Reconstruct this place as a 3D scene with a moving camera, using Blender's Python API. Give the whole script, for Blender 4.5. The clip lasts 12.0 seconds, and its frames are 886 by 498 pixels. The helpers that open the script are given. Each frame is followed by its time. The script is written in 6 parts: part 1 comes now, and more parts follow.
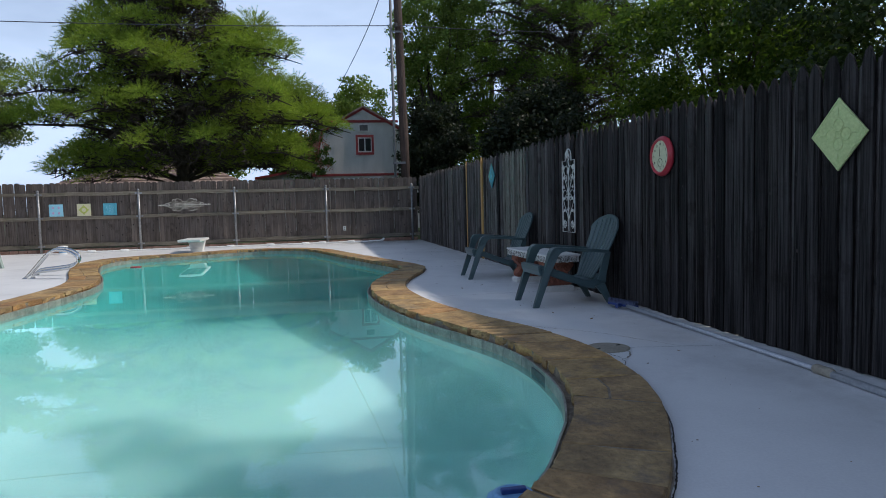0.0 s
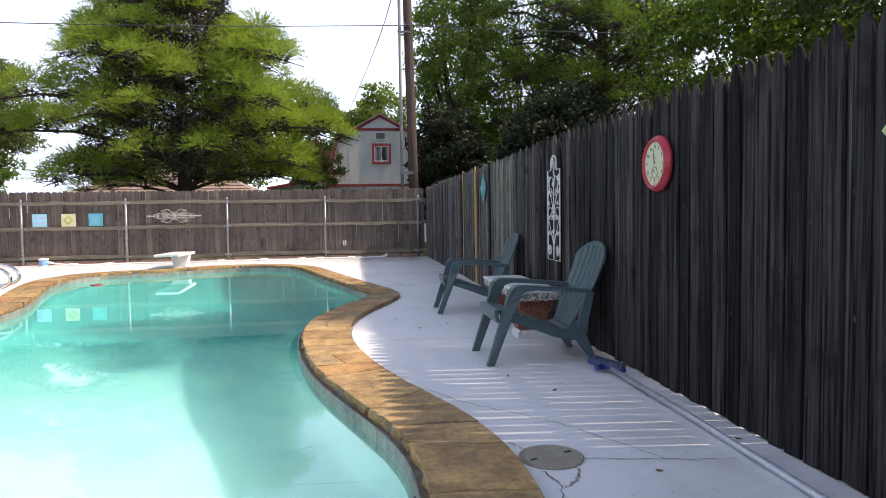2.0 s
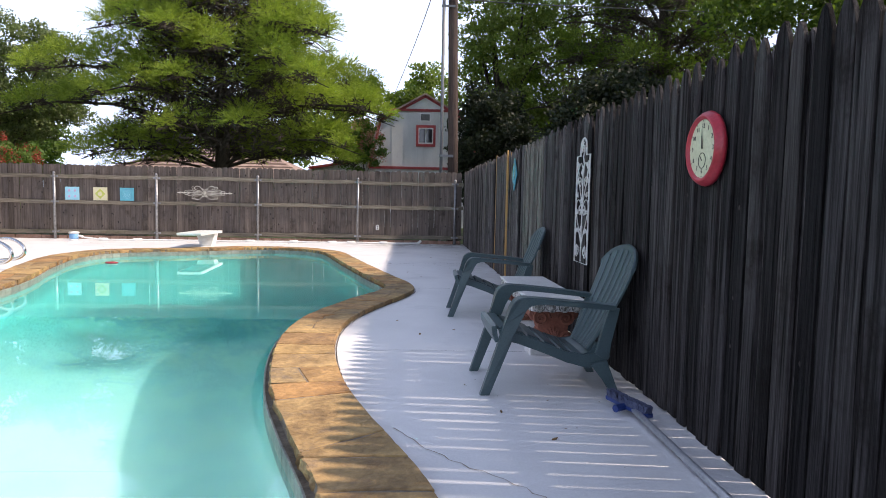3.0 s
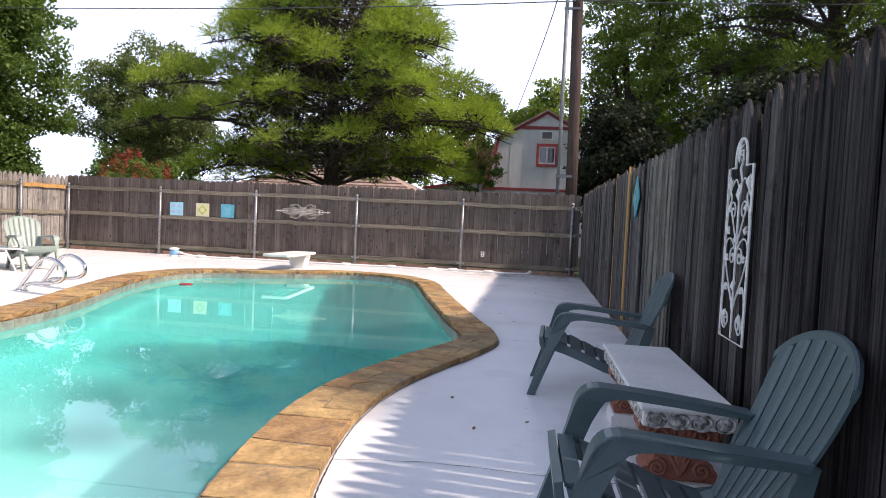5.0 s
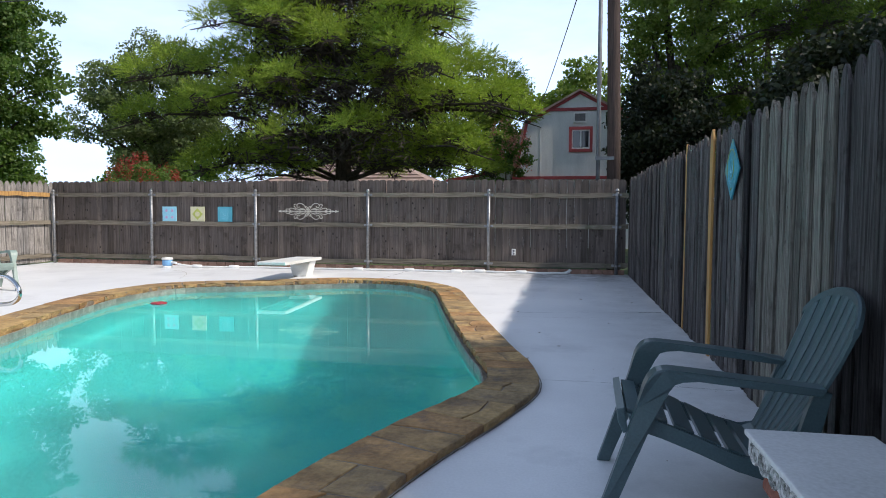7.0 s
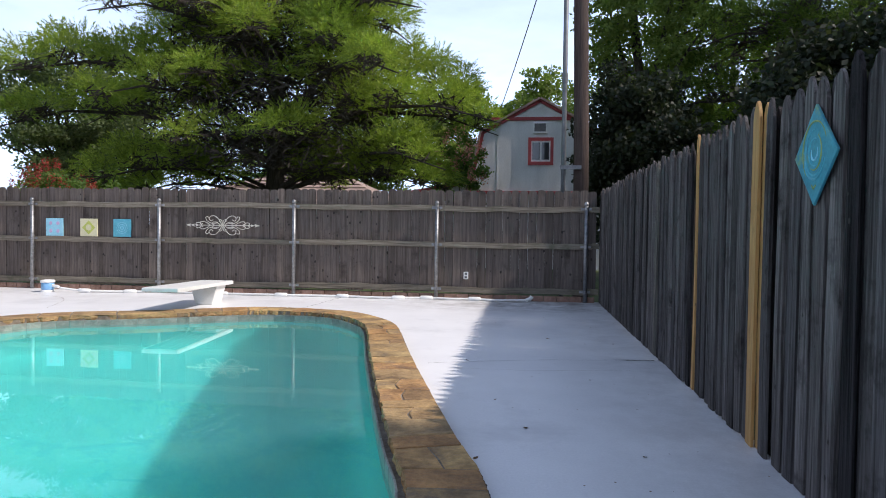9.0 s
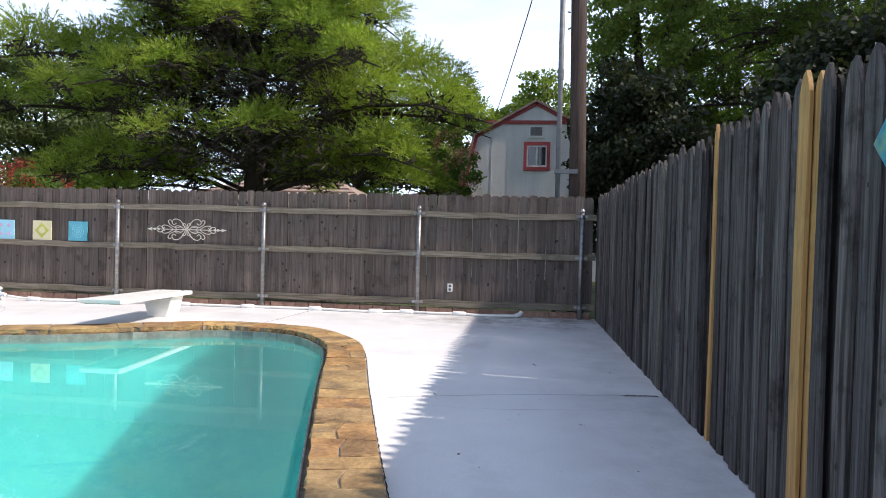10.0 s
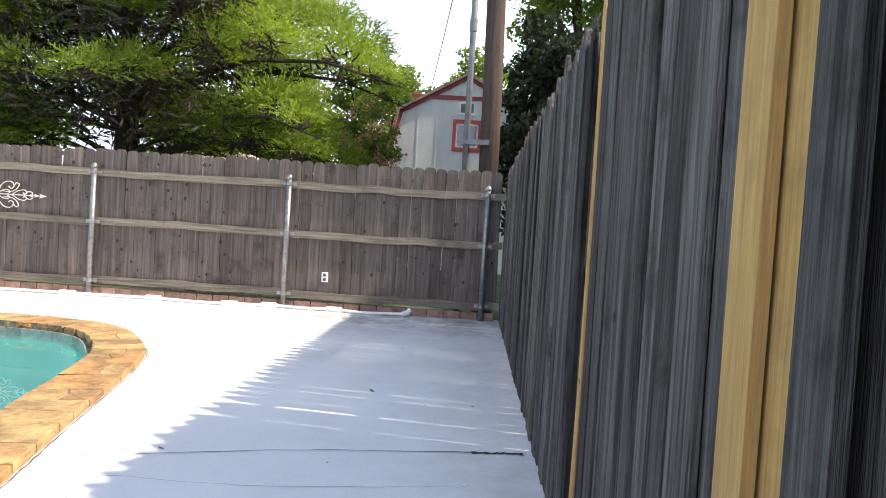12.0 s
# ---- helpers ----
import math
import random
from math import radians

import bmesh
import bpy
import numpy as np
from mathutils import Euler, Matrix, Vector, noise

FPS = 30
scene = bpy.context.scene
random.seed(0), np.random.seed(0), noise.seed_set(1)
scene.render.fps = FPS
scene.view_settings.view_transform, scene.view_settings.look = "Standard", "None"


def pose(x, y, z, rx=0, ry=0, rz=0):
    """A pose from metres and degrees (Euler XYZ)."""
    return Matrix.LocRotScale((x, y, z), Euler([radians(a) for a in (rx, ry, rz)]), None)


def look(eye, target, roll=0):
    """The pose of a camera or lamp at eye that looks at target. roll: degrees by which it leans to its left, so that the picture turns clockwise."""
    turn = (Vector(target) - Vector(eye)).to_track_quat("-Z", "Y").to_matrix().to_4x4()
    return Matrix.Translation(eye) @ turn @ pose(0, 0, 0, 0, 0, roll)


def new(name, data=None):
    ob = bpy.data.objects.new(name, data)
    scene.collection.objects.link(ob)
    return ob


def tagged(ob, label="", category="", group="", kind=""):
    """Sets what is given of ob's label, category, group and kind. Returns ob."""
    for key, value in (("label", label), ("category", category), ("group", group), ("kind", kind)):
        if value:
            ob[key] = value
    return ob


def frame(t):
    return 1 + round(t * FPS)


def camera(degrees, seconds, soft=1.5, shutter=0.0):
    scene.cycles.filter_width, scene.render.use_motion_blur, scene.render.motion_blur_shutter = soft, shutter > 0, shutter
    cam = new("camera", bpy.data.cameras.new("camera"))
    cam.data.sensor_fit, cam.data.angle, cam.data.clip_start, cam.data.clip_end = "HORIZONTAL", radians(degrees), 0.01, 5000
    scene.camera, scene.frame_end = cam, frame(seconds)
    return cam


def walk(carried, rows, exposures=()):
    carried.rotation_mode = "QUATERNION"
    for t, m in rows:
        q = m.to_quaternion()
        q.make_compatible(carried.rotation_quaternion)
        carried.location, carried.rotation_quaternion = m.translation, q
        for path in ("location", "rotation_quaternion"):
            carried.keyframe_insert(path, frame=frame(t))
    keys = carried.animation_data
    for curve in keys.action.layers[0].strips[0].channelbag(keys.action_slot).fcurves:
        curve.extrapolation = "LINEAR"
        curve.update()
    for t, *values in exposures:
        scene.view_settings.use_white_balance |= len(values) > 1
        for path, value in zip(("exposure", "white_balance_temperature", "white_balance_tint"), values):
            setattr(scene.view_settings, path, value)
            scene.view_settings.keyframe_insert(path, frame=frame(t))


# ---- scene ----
cam = camera(68.5, 12.0, 0.95)
PATH = [
    (0, (-0.046, 0.357, 1.04), (0.344, 2.314, 0.899), -1.5),
    (0.5, (0.213, 0.666, 1.086), (0.708, 2.6, 0.958), -3.6),
    (1, (0.544, 1.085, 1.063), (1.017, 3.023, 0.919), 0.4),
    (1.5, (0.837, 1.401, 1.093), (1.339, 3.332, 0.953), -0.6),
    (2, (1.087, 1.738, 1.103), (1.357, 3.717, 0.997), -0.9),
    (2.5, (1.353, 2.138, 1.115), (1.517, 4.125, 0.96), 1.0),
    (4.5, (1.945, 3.972, 1.2), (1.802, 5.964, 1.089), 0.2),
    (5, (1.989, 4.356, 1.195), (1.711, 6.334, 1.097), 2.6),
    (5.5, (2.013, 4.876, 1.193), (1.717, 6.852, 1.096), 0.9),
    (6, (1.964, 5.371, 1.185), (1.414, 7.29, 1.066), 2.2),
    (6.5, (1.893, 5.78, 1.169), (1.528, 7.742, 1.045), -0.2),
    (8.5, (1.781, 7.804, 1.184), (1.353, 9.756, 1.123), 2.4),
    (9, (1.766, 8.225, 1.14), (1.523, 10.21, 1.083), 0.8),
    (9.5, (1.784, 8.762, 1.182), (1.625, 10.755, 1.127), -0.2),
    (10, (1.902, 9.164, 1.155), (1.662, 11.15, 1.12), 1.5),
    (10.5, (2.059, 9.597, 1.153), (2.028, 11.594, 1.04), -0.7),
    (11, (2.319, 10.041, 1.062), (2.436, 12.027, 0.853), -3.6),
    (11.5, (2.576, 10.554, 1.069), (2.628, 12.552, 0.994), 11.5),
    (12, (2.651, 11.053, 1.064), (2.555, 13.049, 1.007), 3.6),
]
EXPOSURES = [(0.0, -0.68, 6300, 12), (0.5, -0.25, 6600, 15), (1.0, -0.08, 6800, 18), (2.0, 0.35, 7300, 20), (2.5, 0.25, 7000, 20), (4.5, 0.38, 7300, 24), (5.5, 0.1, 6900, 20), (6.5, -0.1, 6400, 12), (8.5, -0.12, 6400, 16), (9.5, 0.05, 6450, 17), (10.5, 0.4, 7000, 16), (12.0, 0.94, 7200, 16)]
SUN, SKY, WATER_CLEAR = 4.8, 0.124, 0.9
walk(cam, [(t, look(eye, target, roll)) for t, eye, target, roll in PATH], EXPOSURES)

# ---- world, sun and exposure ----
SUN_EL, SUN_X, SUN_Y = 44.8, 1.0, -0.11
world = bpy.data.worlds.new("sky")
scene.world = world
world.use_nodes = True
wn = world.node_tree.nodes
wl = world.node_tree.links
wn.clear()
w_out = wn.new("ShaderNodeOutputWorld")
w_bg = wn.new("ShaderNodeBackground")
w_sky = wn.new("ShaderNodeTexSky")
w_sky.sky_type = "NISHITA"
w_sky.sun_disc = False
w_sky.sun_elevation = radians(SUN_EL)
w_sky.sun_rotation = math.atan2(SUN_X, SUN_Y)
w_sky.air_density, w_sky.dust_density, w_sky.ozone_density = 1.0, 0.8, 1.6
w_co = wn.new("ShaderNodeTexCoord")
w_map = wn.new("ShaderNodeMapping")
w_map.inputs["Scale"].default_value = (1.0, 1.0, 3.2)
w_noise = wn.new("ShaderNodeTexNoise")
w_noise.inputs["Scale"].default_value = 2.1
w_noise.inputs["Detail"].default_value = 7.0
w_noise.inputs["Roughness"].default_value = 0.58
w_ramp = wn.new("ShaderNodeValToRGB")
w_ramp.color_ramp.elements[0].color = (0.34, 0.34, 0.34, 1)
w_ramp.color_ramp.elements[0].position, w_ramp.color_ramp.elements[1].position = 0.10, 0.62
w_mix = wn.new("ShaderNodeMix")
w_mix.data_type = "RGBA"
w_mix.inputs[7].default_value = (9.6, 11.9, 15.6, 1)
wl.new(w_co.outputs["Generated"], w_map.inputs["Vector"])
wl.new(w_map.outputs[0], w_noise.inputs["Vector"])
wl.new(w_noise.outputs["Fac"], w_ramp.inputs[0])
w_sep = wn.new("ShaderNodeSeparateXYZ")
wl.new(w_co.outputs["Generated"], w_sep.inputs[0])
w_haze = wn.new("ShaderNodeMapRange")
w_haze.interpolation_type = "SMOOTHSTEP"
w_haze.inputs["From Min"].default_value, w_haze.inputs["From Max"].default_value = 0.0, 0.85
w_haze.inputs["To Min"].default_value, w_haze.inputs["To Max"].default_value = 1.0, 0.15
wl.new(w_sep.outputs["Z"], w_haze.inputs["Value"])
w_cov = wn.new("ShaderNodeMath")
w_cov.operation = "MULTIPLY"
wl.new(w_ramp.outputs[0], w_cov.inputs[0])
wl.new(w_haze.outputs[0], w_cov.inputs[1])
wl.new(w_cov.outputs[0], w_mix.inputs[0])
wl.new(w_sky.outputs[0], w_mix.inputs[6])
wl.new(w_mix.outputs[2], w_bg.inputs[0])
w_bg.inputs[1].default_value = SKY
wl.new(w_bg.outputs[0], w_out.inputs[0])
sun = new("sun", bpy.data.lights.new("sun", "SUN"))
sun.data.energy, sun.data.angle, sun.data.color = SUN, radians(1.1), (1.0, 0.93, 0.82)
sun_way = Vector((SUN_X, SUN_Y, 0)).normalized() * math.cos(radians(SUN_EL)) + Vector((0, 0, math.sin(radians(SUN_EL))))
sun.matrix_world = look(tuple(sun_way * 40), (0, 0, 0))


# ---- materials ----
def material(name, low, high, rough=0.7, scale=6.0, stretch=(1, 1, 1), bump=0.2, fine=60.0, metal=0.0, spots=None, spot_scale=3.0,
             spread=0.0, tone=None, depth=0.01, coat=0.0, island=False, spec=0.5, grain=0.35, tight=0.18):
    """Two-scale noise between two colours, spots of a third, fine relief; spread varies the brightness from piece to piece."""
    m = bpy.data.materials.new(name)
    m.use_nodes = True
    n, l = m.node_tree.nodes, m.node_tree.links
    b = n["Principled BSDF"]
    co = n.new("ShaderNodeTexCoord")
    info = n.new("ShaderNodeObjectInfo")
    off = n.new("ShaderNodeVectorMath")
    off.operation = "MULTIPLY_ADD"
    off.inputs[1].default_value = (37.0, 23.0, 51.0)
    l.new(info.outputs["Random"], off.inputs[0])
    l.new(co.outputs["Object"], off.inputs[2])
    mp = n.new("ShaderNodeMapping")
    mp.inputs["Scale"].default_value = stretch
    l.new(off.outputs[0], mp.inputs["Vector"])
    big = n.new("ShaderNodeTexNoise")
    big.inputs["Scale"].default_value, big.inputs["Detail"].default_value, big.inputs["Roughness"].default_value = scale, 6.0, 0.62
    l.new(mp.outputs[0], big.inputs["Vector"])
    ramp = n.new("ShaderNodeValToRGB")
    ramp.color_ramp.elements[0].position, ramp.color_ramp.elements[1].position = 0.5 - tight, 0.5 + tight
    ramp.color_ramp.elements[0].color, ramp.color_ramp.elements[1].color = (*low, 1), (*high, 1)
    l.new(big.outputs["Fac"], ramp.inputs[0])
    small = n.new("ShaderNodeTexNoise")
    small.inputs["Scale"].default_value, small.inputs["Detail"].default_value = fine, 4.0
    l.new(mp.outputs[0], small.inputs["Vector"])
    col = n.new("ShaderNodeMix")
    col.data_type, col.blend_type = "RGBA", "OVERLAY"
    col.inputs[0].default_value = grain
    l.new(ramp.outputs[0], col.inputs[6])
    l.new(small.outputs["Fac"], col.inputs[7])
    last = col.outputs[2]
    if spots:
        sp = n.new("ShaderNodeTexNoise")
        sp.inputs["Scale"].default_value, sp.inputs["Detail"].default_value, sp.inputs["Roughness"].default_value = spot_scale, 5.0, 0.7
        l.new(off.outputs[0], sp.inputs["Vector"])
        sr = n.new("ShaderNodeValToRGB")
        sr.color_ramp.elements[0].position, sr.color_ramp.elements[1].position = 0.55, 0.72
        l.new(sp.outputs["Fac"], sr.inputs[0])
        mx = n.new("ShaderNodeMix")
        mx.data_type = "RGBA"
        mx.inputs[7].default_value = (*spots, 1)
        l.new(sr.outputs[0], mx.inputs[0])
        l.new(last, mx.inputs[6])
        last = mx.outputs[2]
    if spread or tone:
        if island:
            rnd = n.new("ShaderNodeNewGeometry").outputs["Random Per Island"]
        else:
            rnd = info.outputs["Random"]
        pick = n.new("ShaderNodeValToRGB")
        tints = tone or [(1 - spread,) * 3, (1 + spread,) * 3]
        while len(pick.color_ramp.elements) < len(tints):
            pick.color_ramp.elements.new(0.5)
        for k, (e, c) in enumerate(zip(pick.color_ramp.elements, tints)):
            e.position, e.color = k / (len(tints) - 1), (*c, 1)
        l.new(rnd, pick.inputs[0])
        mul = n.new("ShaderNodeMix")
        mul.data_type, mul.blend_type = "RGBA", "MULTIPLY"
        mul.inputs[0].default_value = 1.0
        l.new(last, mul.inputs[6])
        l.new(pick.outputs[0], mul.inputs[7])
        last = mul.outputs[2]
    l.new(last, b.inputs["Base Color"])
    b.inputs["Roughness"].default_value, b.inputs["Metallic"].default_value = rough, metal
    b.inputs["Specular IOR Level"].default_value = spec
    b.inputs["Coat Weight"].default_value = coat
    bp = n.new("ShaderNodeBump")
    bp.inputs["Strength"].default_value, bp.inputs["Distance"].default_value = bump, depth
    add = n.new("ShaderNodeMath")
    add.operation = "ADD"
    l.new(small.outputs["Fac"], add.inputs[0])
    l.new(big.outputs["Fac"], add.inputs[1])
    l.new(add.outputs[0], bp.inputs["Height"])
    l.new(bp.outputs[0], b.inputs["Normal"])
    return m


def leaf_material(name, colours, through_light=0.4, rough=0.55):
    m = bpy.data.materials.new(name)
    m.use_nodes = True
    n, l = m.node_tree.nodes, m.node_tree.links
    b, out = n["Principled BSDF"], n["Material Output"]
    geo = n.new("ShaderNodeNewGeometry")
    ramp = n.new("ShaderNodeValToRGB")
    while len(ramp.color_ramp.elements) < len(colours):
        ramp.color_ramp.elements.new(0.5)
    for k, (e, c) in enumerate(zip(ramp.color_ramp.elements, colours)):
        e.position, e.color = k / (len(colours) - 1), (*c, 1)
    l.new(geo.outputs["Random Per Island"], ramp.inputs[0])
    co = n.new("ShaderNodeTexCoord")
    nz = n.new("ShaderNodeTexNoise")
    nz.inputs["Scale"].default_value, nz.inputs["Detail"].default_value = 0.9, 3.0
    l.new(co.outputs["Object"], nz.inputs["Vector"])
    mul = n.new("ShaderNodeMix")
    mul.data_type, mul.blend_type = "RGBA", "OVERLAY"
    mul.inputs[0].default_value = 0.55
    l.new(ramp.outputs[0], mul.inputs[6])
    l.new(nz.outputs["Fac"], mul.inputs[7])
    l.new(mul.outputs[2], b.inputs["Base Color"])
    b.inputs["Roughness"].default_value = rough
    b.inputs["Specular IOR Level"].default_value = 0.3
    tr = n.new("ShaderNodeBsdfTranslucent")
    warm = n.new("ShaderNodeMix")
    warm.data_type, warm.blend_type = "RGBA", "MULTIPLY"
    warm.inputs[0].default_value = 1.0
    warm.inputs[7].default_value = (1.25, 1.5, 0.6, 1)
    l.new(mul.outputs[2], warm.inputs[6])
    l.new(warm.outputs[2], tr.inputs[0])
    mix = n.new("ShaderNodeMixShader")
    mix.inputs[0].default_value = through_light
    l.new(b.outputs[0], mix.inputs[1])
    l.new(tr.outputs[0], mix.inputs[2])
    l.new(mix.outputs[0], out.inputs[0])
    return m


WOOD_TONES = [(0.34, 0.34, 0.35), (1.0, 1.0, 1.02), (0.7, 0.69, 0.69), (1.3, 1.29, 1.3), (0.5, 0.49, 0.49), (1.15, 1.12, 1.1), (0.85, 0.85, 0.88), (1.4, 1.38, 1.36), (0.6, 0.6, 0.61)]
WOOD_TONES_BACK = [(0.7, 0.68, 0.66), (0.95, 0.93, 0.92), (1.1, 1.07, 1.05), (0.82, 0.82, 0.84), (1.3, 1.25, 1.2)]
M_WOOD = material("weathered_grey_wood", (0.047, 0.0425, 0.0415), (0.165, 0.154, 0.149), 0.9, 4.0, (14, 14, 0.32), 0.8, 24.0, spots=(0.026, 0.023, 0.022), spot_scale=2.6, tone=WOOD_TONES, depth=0.009, spec=0.12, grain=0.68, tight=0.14)
M_WOOD_DARK = material("dark_brown_black_wood", (0.008, 0.0072, 0.007), (0.072, 0.067, 0.068), 0.92, 4.0, (14, 14, 0.32), 0.8, 24.0, spots=(0.016, 0.013, 0.012), spot_scale=2.6, tone=WOOD_TONES, depth=0.009, spec=0.1, grain=0.68, tight=0.14)
M_WOOD_PALE = material("weathered_tan_wood", (0.085, 0.078, 0.068), (0.24, 0.225, 0.195), 0.9, 5.0, (17, 17, 0.45), 0.9, 18.0, spots=(0.07, 0.06, 0.05), spot_scale=3.0, spread=0.3, depth=0.01, spec=0.15, grain=0.7, tight=0.13)
M_WOOD_BACK = material("weathered_brown_grey_wood", (0.068, 0.055, 0.048), (0.178, 0.15, 0.132), 0.85, 3.5, (10, 10, 0.35), 0.4, 24.0, spots=(0.05, 0.04, 0.035), spot_scale=2.2, tone=WOOD_TONES_BACK, depth=0.006, spec=0.2, grain=0.4, tight=0.2)
M_WOOD_LEFT = material("weathered_pale_wood", (0.16, 0.15, 0.14), (0.34, 0.32, 0.30), 0.85, 5.0, (12, 12, 0.5), 0.5, 22.0, spots=(0.08, 0.07, 0.065), spot_scale=2.8, tone=WOOD_TONES_BACK, depth=0.008, spec=0.2, grain=0.7, tight=0.11)
M_YELLOW = material("new_pine_board", (0.30, 0.155, 0.05), (0.54, 0.32, 0.11), 0.7, 4.0, (13, 13, 0.5), 0.35, 20.0, spots=(0.22, 0.13, 0.05), spot_scale=2.2, depth=0.004)
M_RAIL = material("weathered_rail", (0.095, 0.08, 0.058), (0.25, 0.215, 0.165), 0.85, 4.0, (0.5, 12, 12), 0.5, 22.0, spots=(0.09, 0.09, 0.05), spot_scale=2.0, spread=0.15, depth=0.006)
M_KNOT = material("dark_knot", (0.012, 0.01, 0.009), (0.04, 0.03, 0.025), 0.8, 30.0)
M_GALV = material("galvanised_steel", (0.19, 0.195, 0.20), (0.36, 0.365, 0.37), 0.45, 18.0, bump=0.1, metal=0.75, spread=0.12, depth=0.002)
M_DECK = material("white_painted_concrete", (0.74, 0.74, 0.75), (0.84, 0.84, 0.845), 0.4, 1.1, bump=0.22, fine=75.0, spots=(0.64, 0.64, 0.65), spot_scale=0.9, depth=0.006, spec=0.6)
# dirt washed into the far corner and along the foot of the side fence
dn, dl = M_DECK.node_tree.nodes, M_DECK.node_tree.links
d_co = dn.new("ShaderNodeTexCoord")
d_sep = dn.new("ShaderNodeSeparateXYZ")
dl.new(d_co.outputs["Object"], d_sep.inputs[0])
d_nz = dn.new("ShaderNodeTexNoise")
d_nz.inputs["Scale"].default_value, d_nz.inputs["Detail"].default_value, d_nz.inputs["Roughness"].default_value = 2.6, 9.0, 0.72
dl.new(d_co.outputs["Object"], d_nz.inputs["Vector"])
d_cut = dn.new("ShaderNodeMapRange")
d_cut.inputs["From Min"].default_value, d_cut.inputs["From Max"].default_value = 0.40, 0.62
dl.new(d_nz.outputs["Fac"], d_cut.inputs["Value"])
d_far, d_side = dn.new("ShaderNodeMapRange"), dn.new("ShaderNodeMapRange")
for node, out, lo, hi, top in ((d_far, "Y", 16.8, 18.6, 1.0), (d_side, "X", 1.9, 3.0, 0.3)):
    node.interpolation_type = "SMOOTHSTEP"
    node.inputs["From Min"].default_value, node.inputs["From Max"].default_value, node.inputs["To Max"].default_value = lo, hi, top
    dl.new(d_sep.outputs[out], node.inputs["Value"])
d_right = dn.new("ShaderNodeMapRange")
d_right.interpolation_type = "SMOOTHSTEP"
d_right.inputs["From Min"].default_value, d_right.inputs["From Max"].default_value, d_right.inputs["To Min"].default_value = -0.5, 1.6, 0.25
dl.new(d_sep.outputs["X"], d_right.inputs["Value"])
d_corner, d_sum, d_fac = dn.new("ShaderNodeMath"), dn.new("ShaderNodeMath"), dn.new("ShaderNodeMath")
d_corner.operation, d_sum.operation, d_fac.operation = "MULTIPLY", "MAXIMUM", "MULTIPLY"
dl.new(d_far.outputs[0], d_corner.inputs[0])
dl.new(d_right.outputs[0], d_corner.inputs[1])
dl.new(d_corner.outputs[0], d_sum.inputs[0])
dl.new(d_side.outputs[0], d_sum.inputs[1])
dl.new(d_sum.outputs[0], d_fac.inputs[0])
dl.new(d_cut.outputs[0], d_fac.inputs[1])
d_mix = dn.new("ShaderNodeMix")
d_mix.data_type = "RGBA"
d_mix.inputs[7].default_value = (0.26, 0.245, 0.225, 1)
d_in = dn["Principled BSDF"].inputs["Base Color"]
dl.new(d_fac.outputs[0], d_mix.inputs[0])
dl.new(d_in.links[0].from_socket, d_mix.inputs[6])
dl.new(d_mix.outputs[2], d_in)
M_CRACK = material("dark_joint", (0.02, 0.018, 0.016), (0.07, 0.06, 0.055), 0.9, 14.0)
M_CRACK_PALE = material("hairline_crack", (0.22, 0.17, 0.13), (0.42, 0.38, 0.34), 0.9, 14.0)
M_STONE = material("sandstone_flag", (0.175, 0.112, 0.055), (0.50, 0.345, 0.165), 0.72, 4.2, (1, 1, 2), 1.0, 30.0, spots=(0.17, 0.13, 0.10), spot_scale=3.6, grain=0.48,
                   tone=[(1.1, 0.86, 0.66), (0.86, 0.88, 0.9), (1.15, 1.08, 0.95), (0.74, 0.72, 0.70), (1.25, 1.2, 1.02), (1.0, 0.78, 0.62), (1.05, 1.1, 1.06)], depth=0.012)
M_MORTAR = material("coping_mortar", (0.13, 0.10, 0.075), (0.31, 0.26, 0.20), 0.9, 12.0, bump=0.6, fine=70.0)
M_TILE = material("waterline_tile", (0.16, 0.165, 0.145), (0.36, 0.36, 0.315), 0.45, 7.0, bump=0.2, spread=0.1)
M_GROUND = material("grass_ground", (0.035, 0.06, 0.018), (0.10, 0.13, 0.045), 0.9, 1.2, bump=0.6, fine=30.0, spots=(0.16, 0.13, 0.08), spot_scale=0.5)
M_BRICK = material("red_brick", (0.19, 0.105, 0.075), (0.34, 0.21, 0.155), 0.85, 12.0, bump=0.4, fine=60.0, spread=0.25)
M_CHAIR = material("slate_green_plastic", (0.054, 0.092, 0.101), (0.07, 0.113, 0.123), 0.34, 3.0, bump=0.05, fine=120.0, depth=0.002)
M_CHAIR_PALE = material("pale_sage_plastic", (0.22, 0.29, 0.26), (0.28, 0.35, 0.315), 0.45, 3.0, bump=0.05, fine=120.0, depth=0.002)
M_CAST = material("cast_concrete_white", (0.60, 0.595, 0.575), (0.70, 0.69, 0.67), 0.8, 3.0, bump=0.25, fine=70.0, depth=0.004)
M_CAST_EDGE = material("cast_concrete_mossy_edge", (0.10, 0.10, 0.085), (0.66, 0.65, 0.62), 0.9, 34.0, bump=0.7, fine=90.0, depth=0.008, tight=0.12)
M_TERRA = material("terracotta", (0.20, 0.065, 0.04), (0.33, 0.125, 0.08), 0.8, 6.0, bump=0.3, fine=60.0, spots=(0.15, 0.055, 0.04), spot_scale=6.0)
M_WHITE = material("white_plastic", (0.72, 0.72, 0.69), (0.80, 0.80, 0.77), 0.4, 5.0, bump=0.05)
M_UNDER = material("shade_grey_green", (0.10, 0.14, 0.135), (0.15, 0.19, 0.18), 0.8, 6.0, bump=0.1)
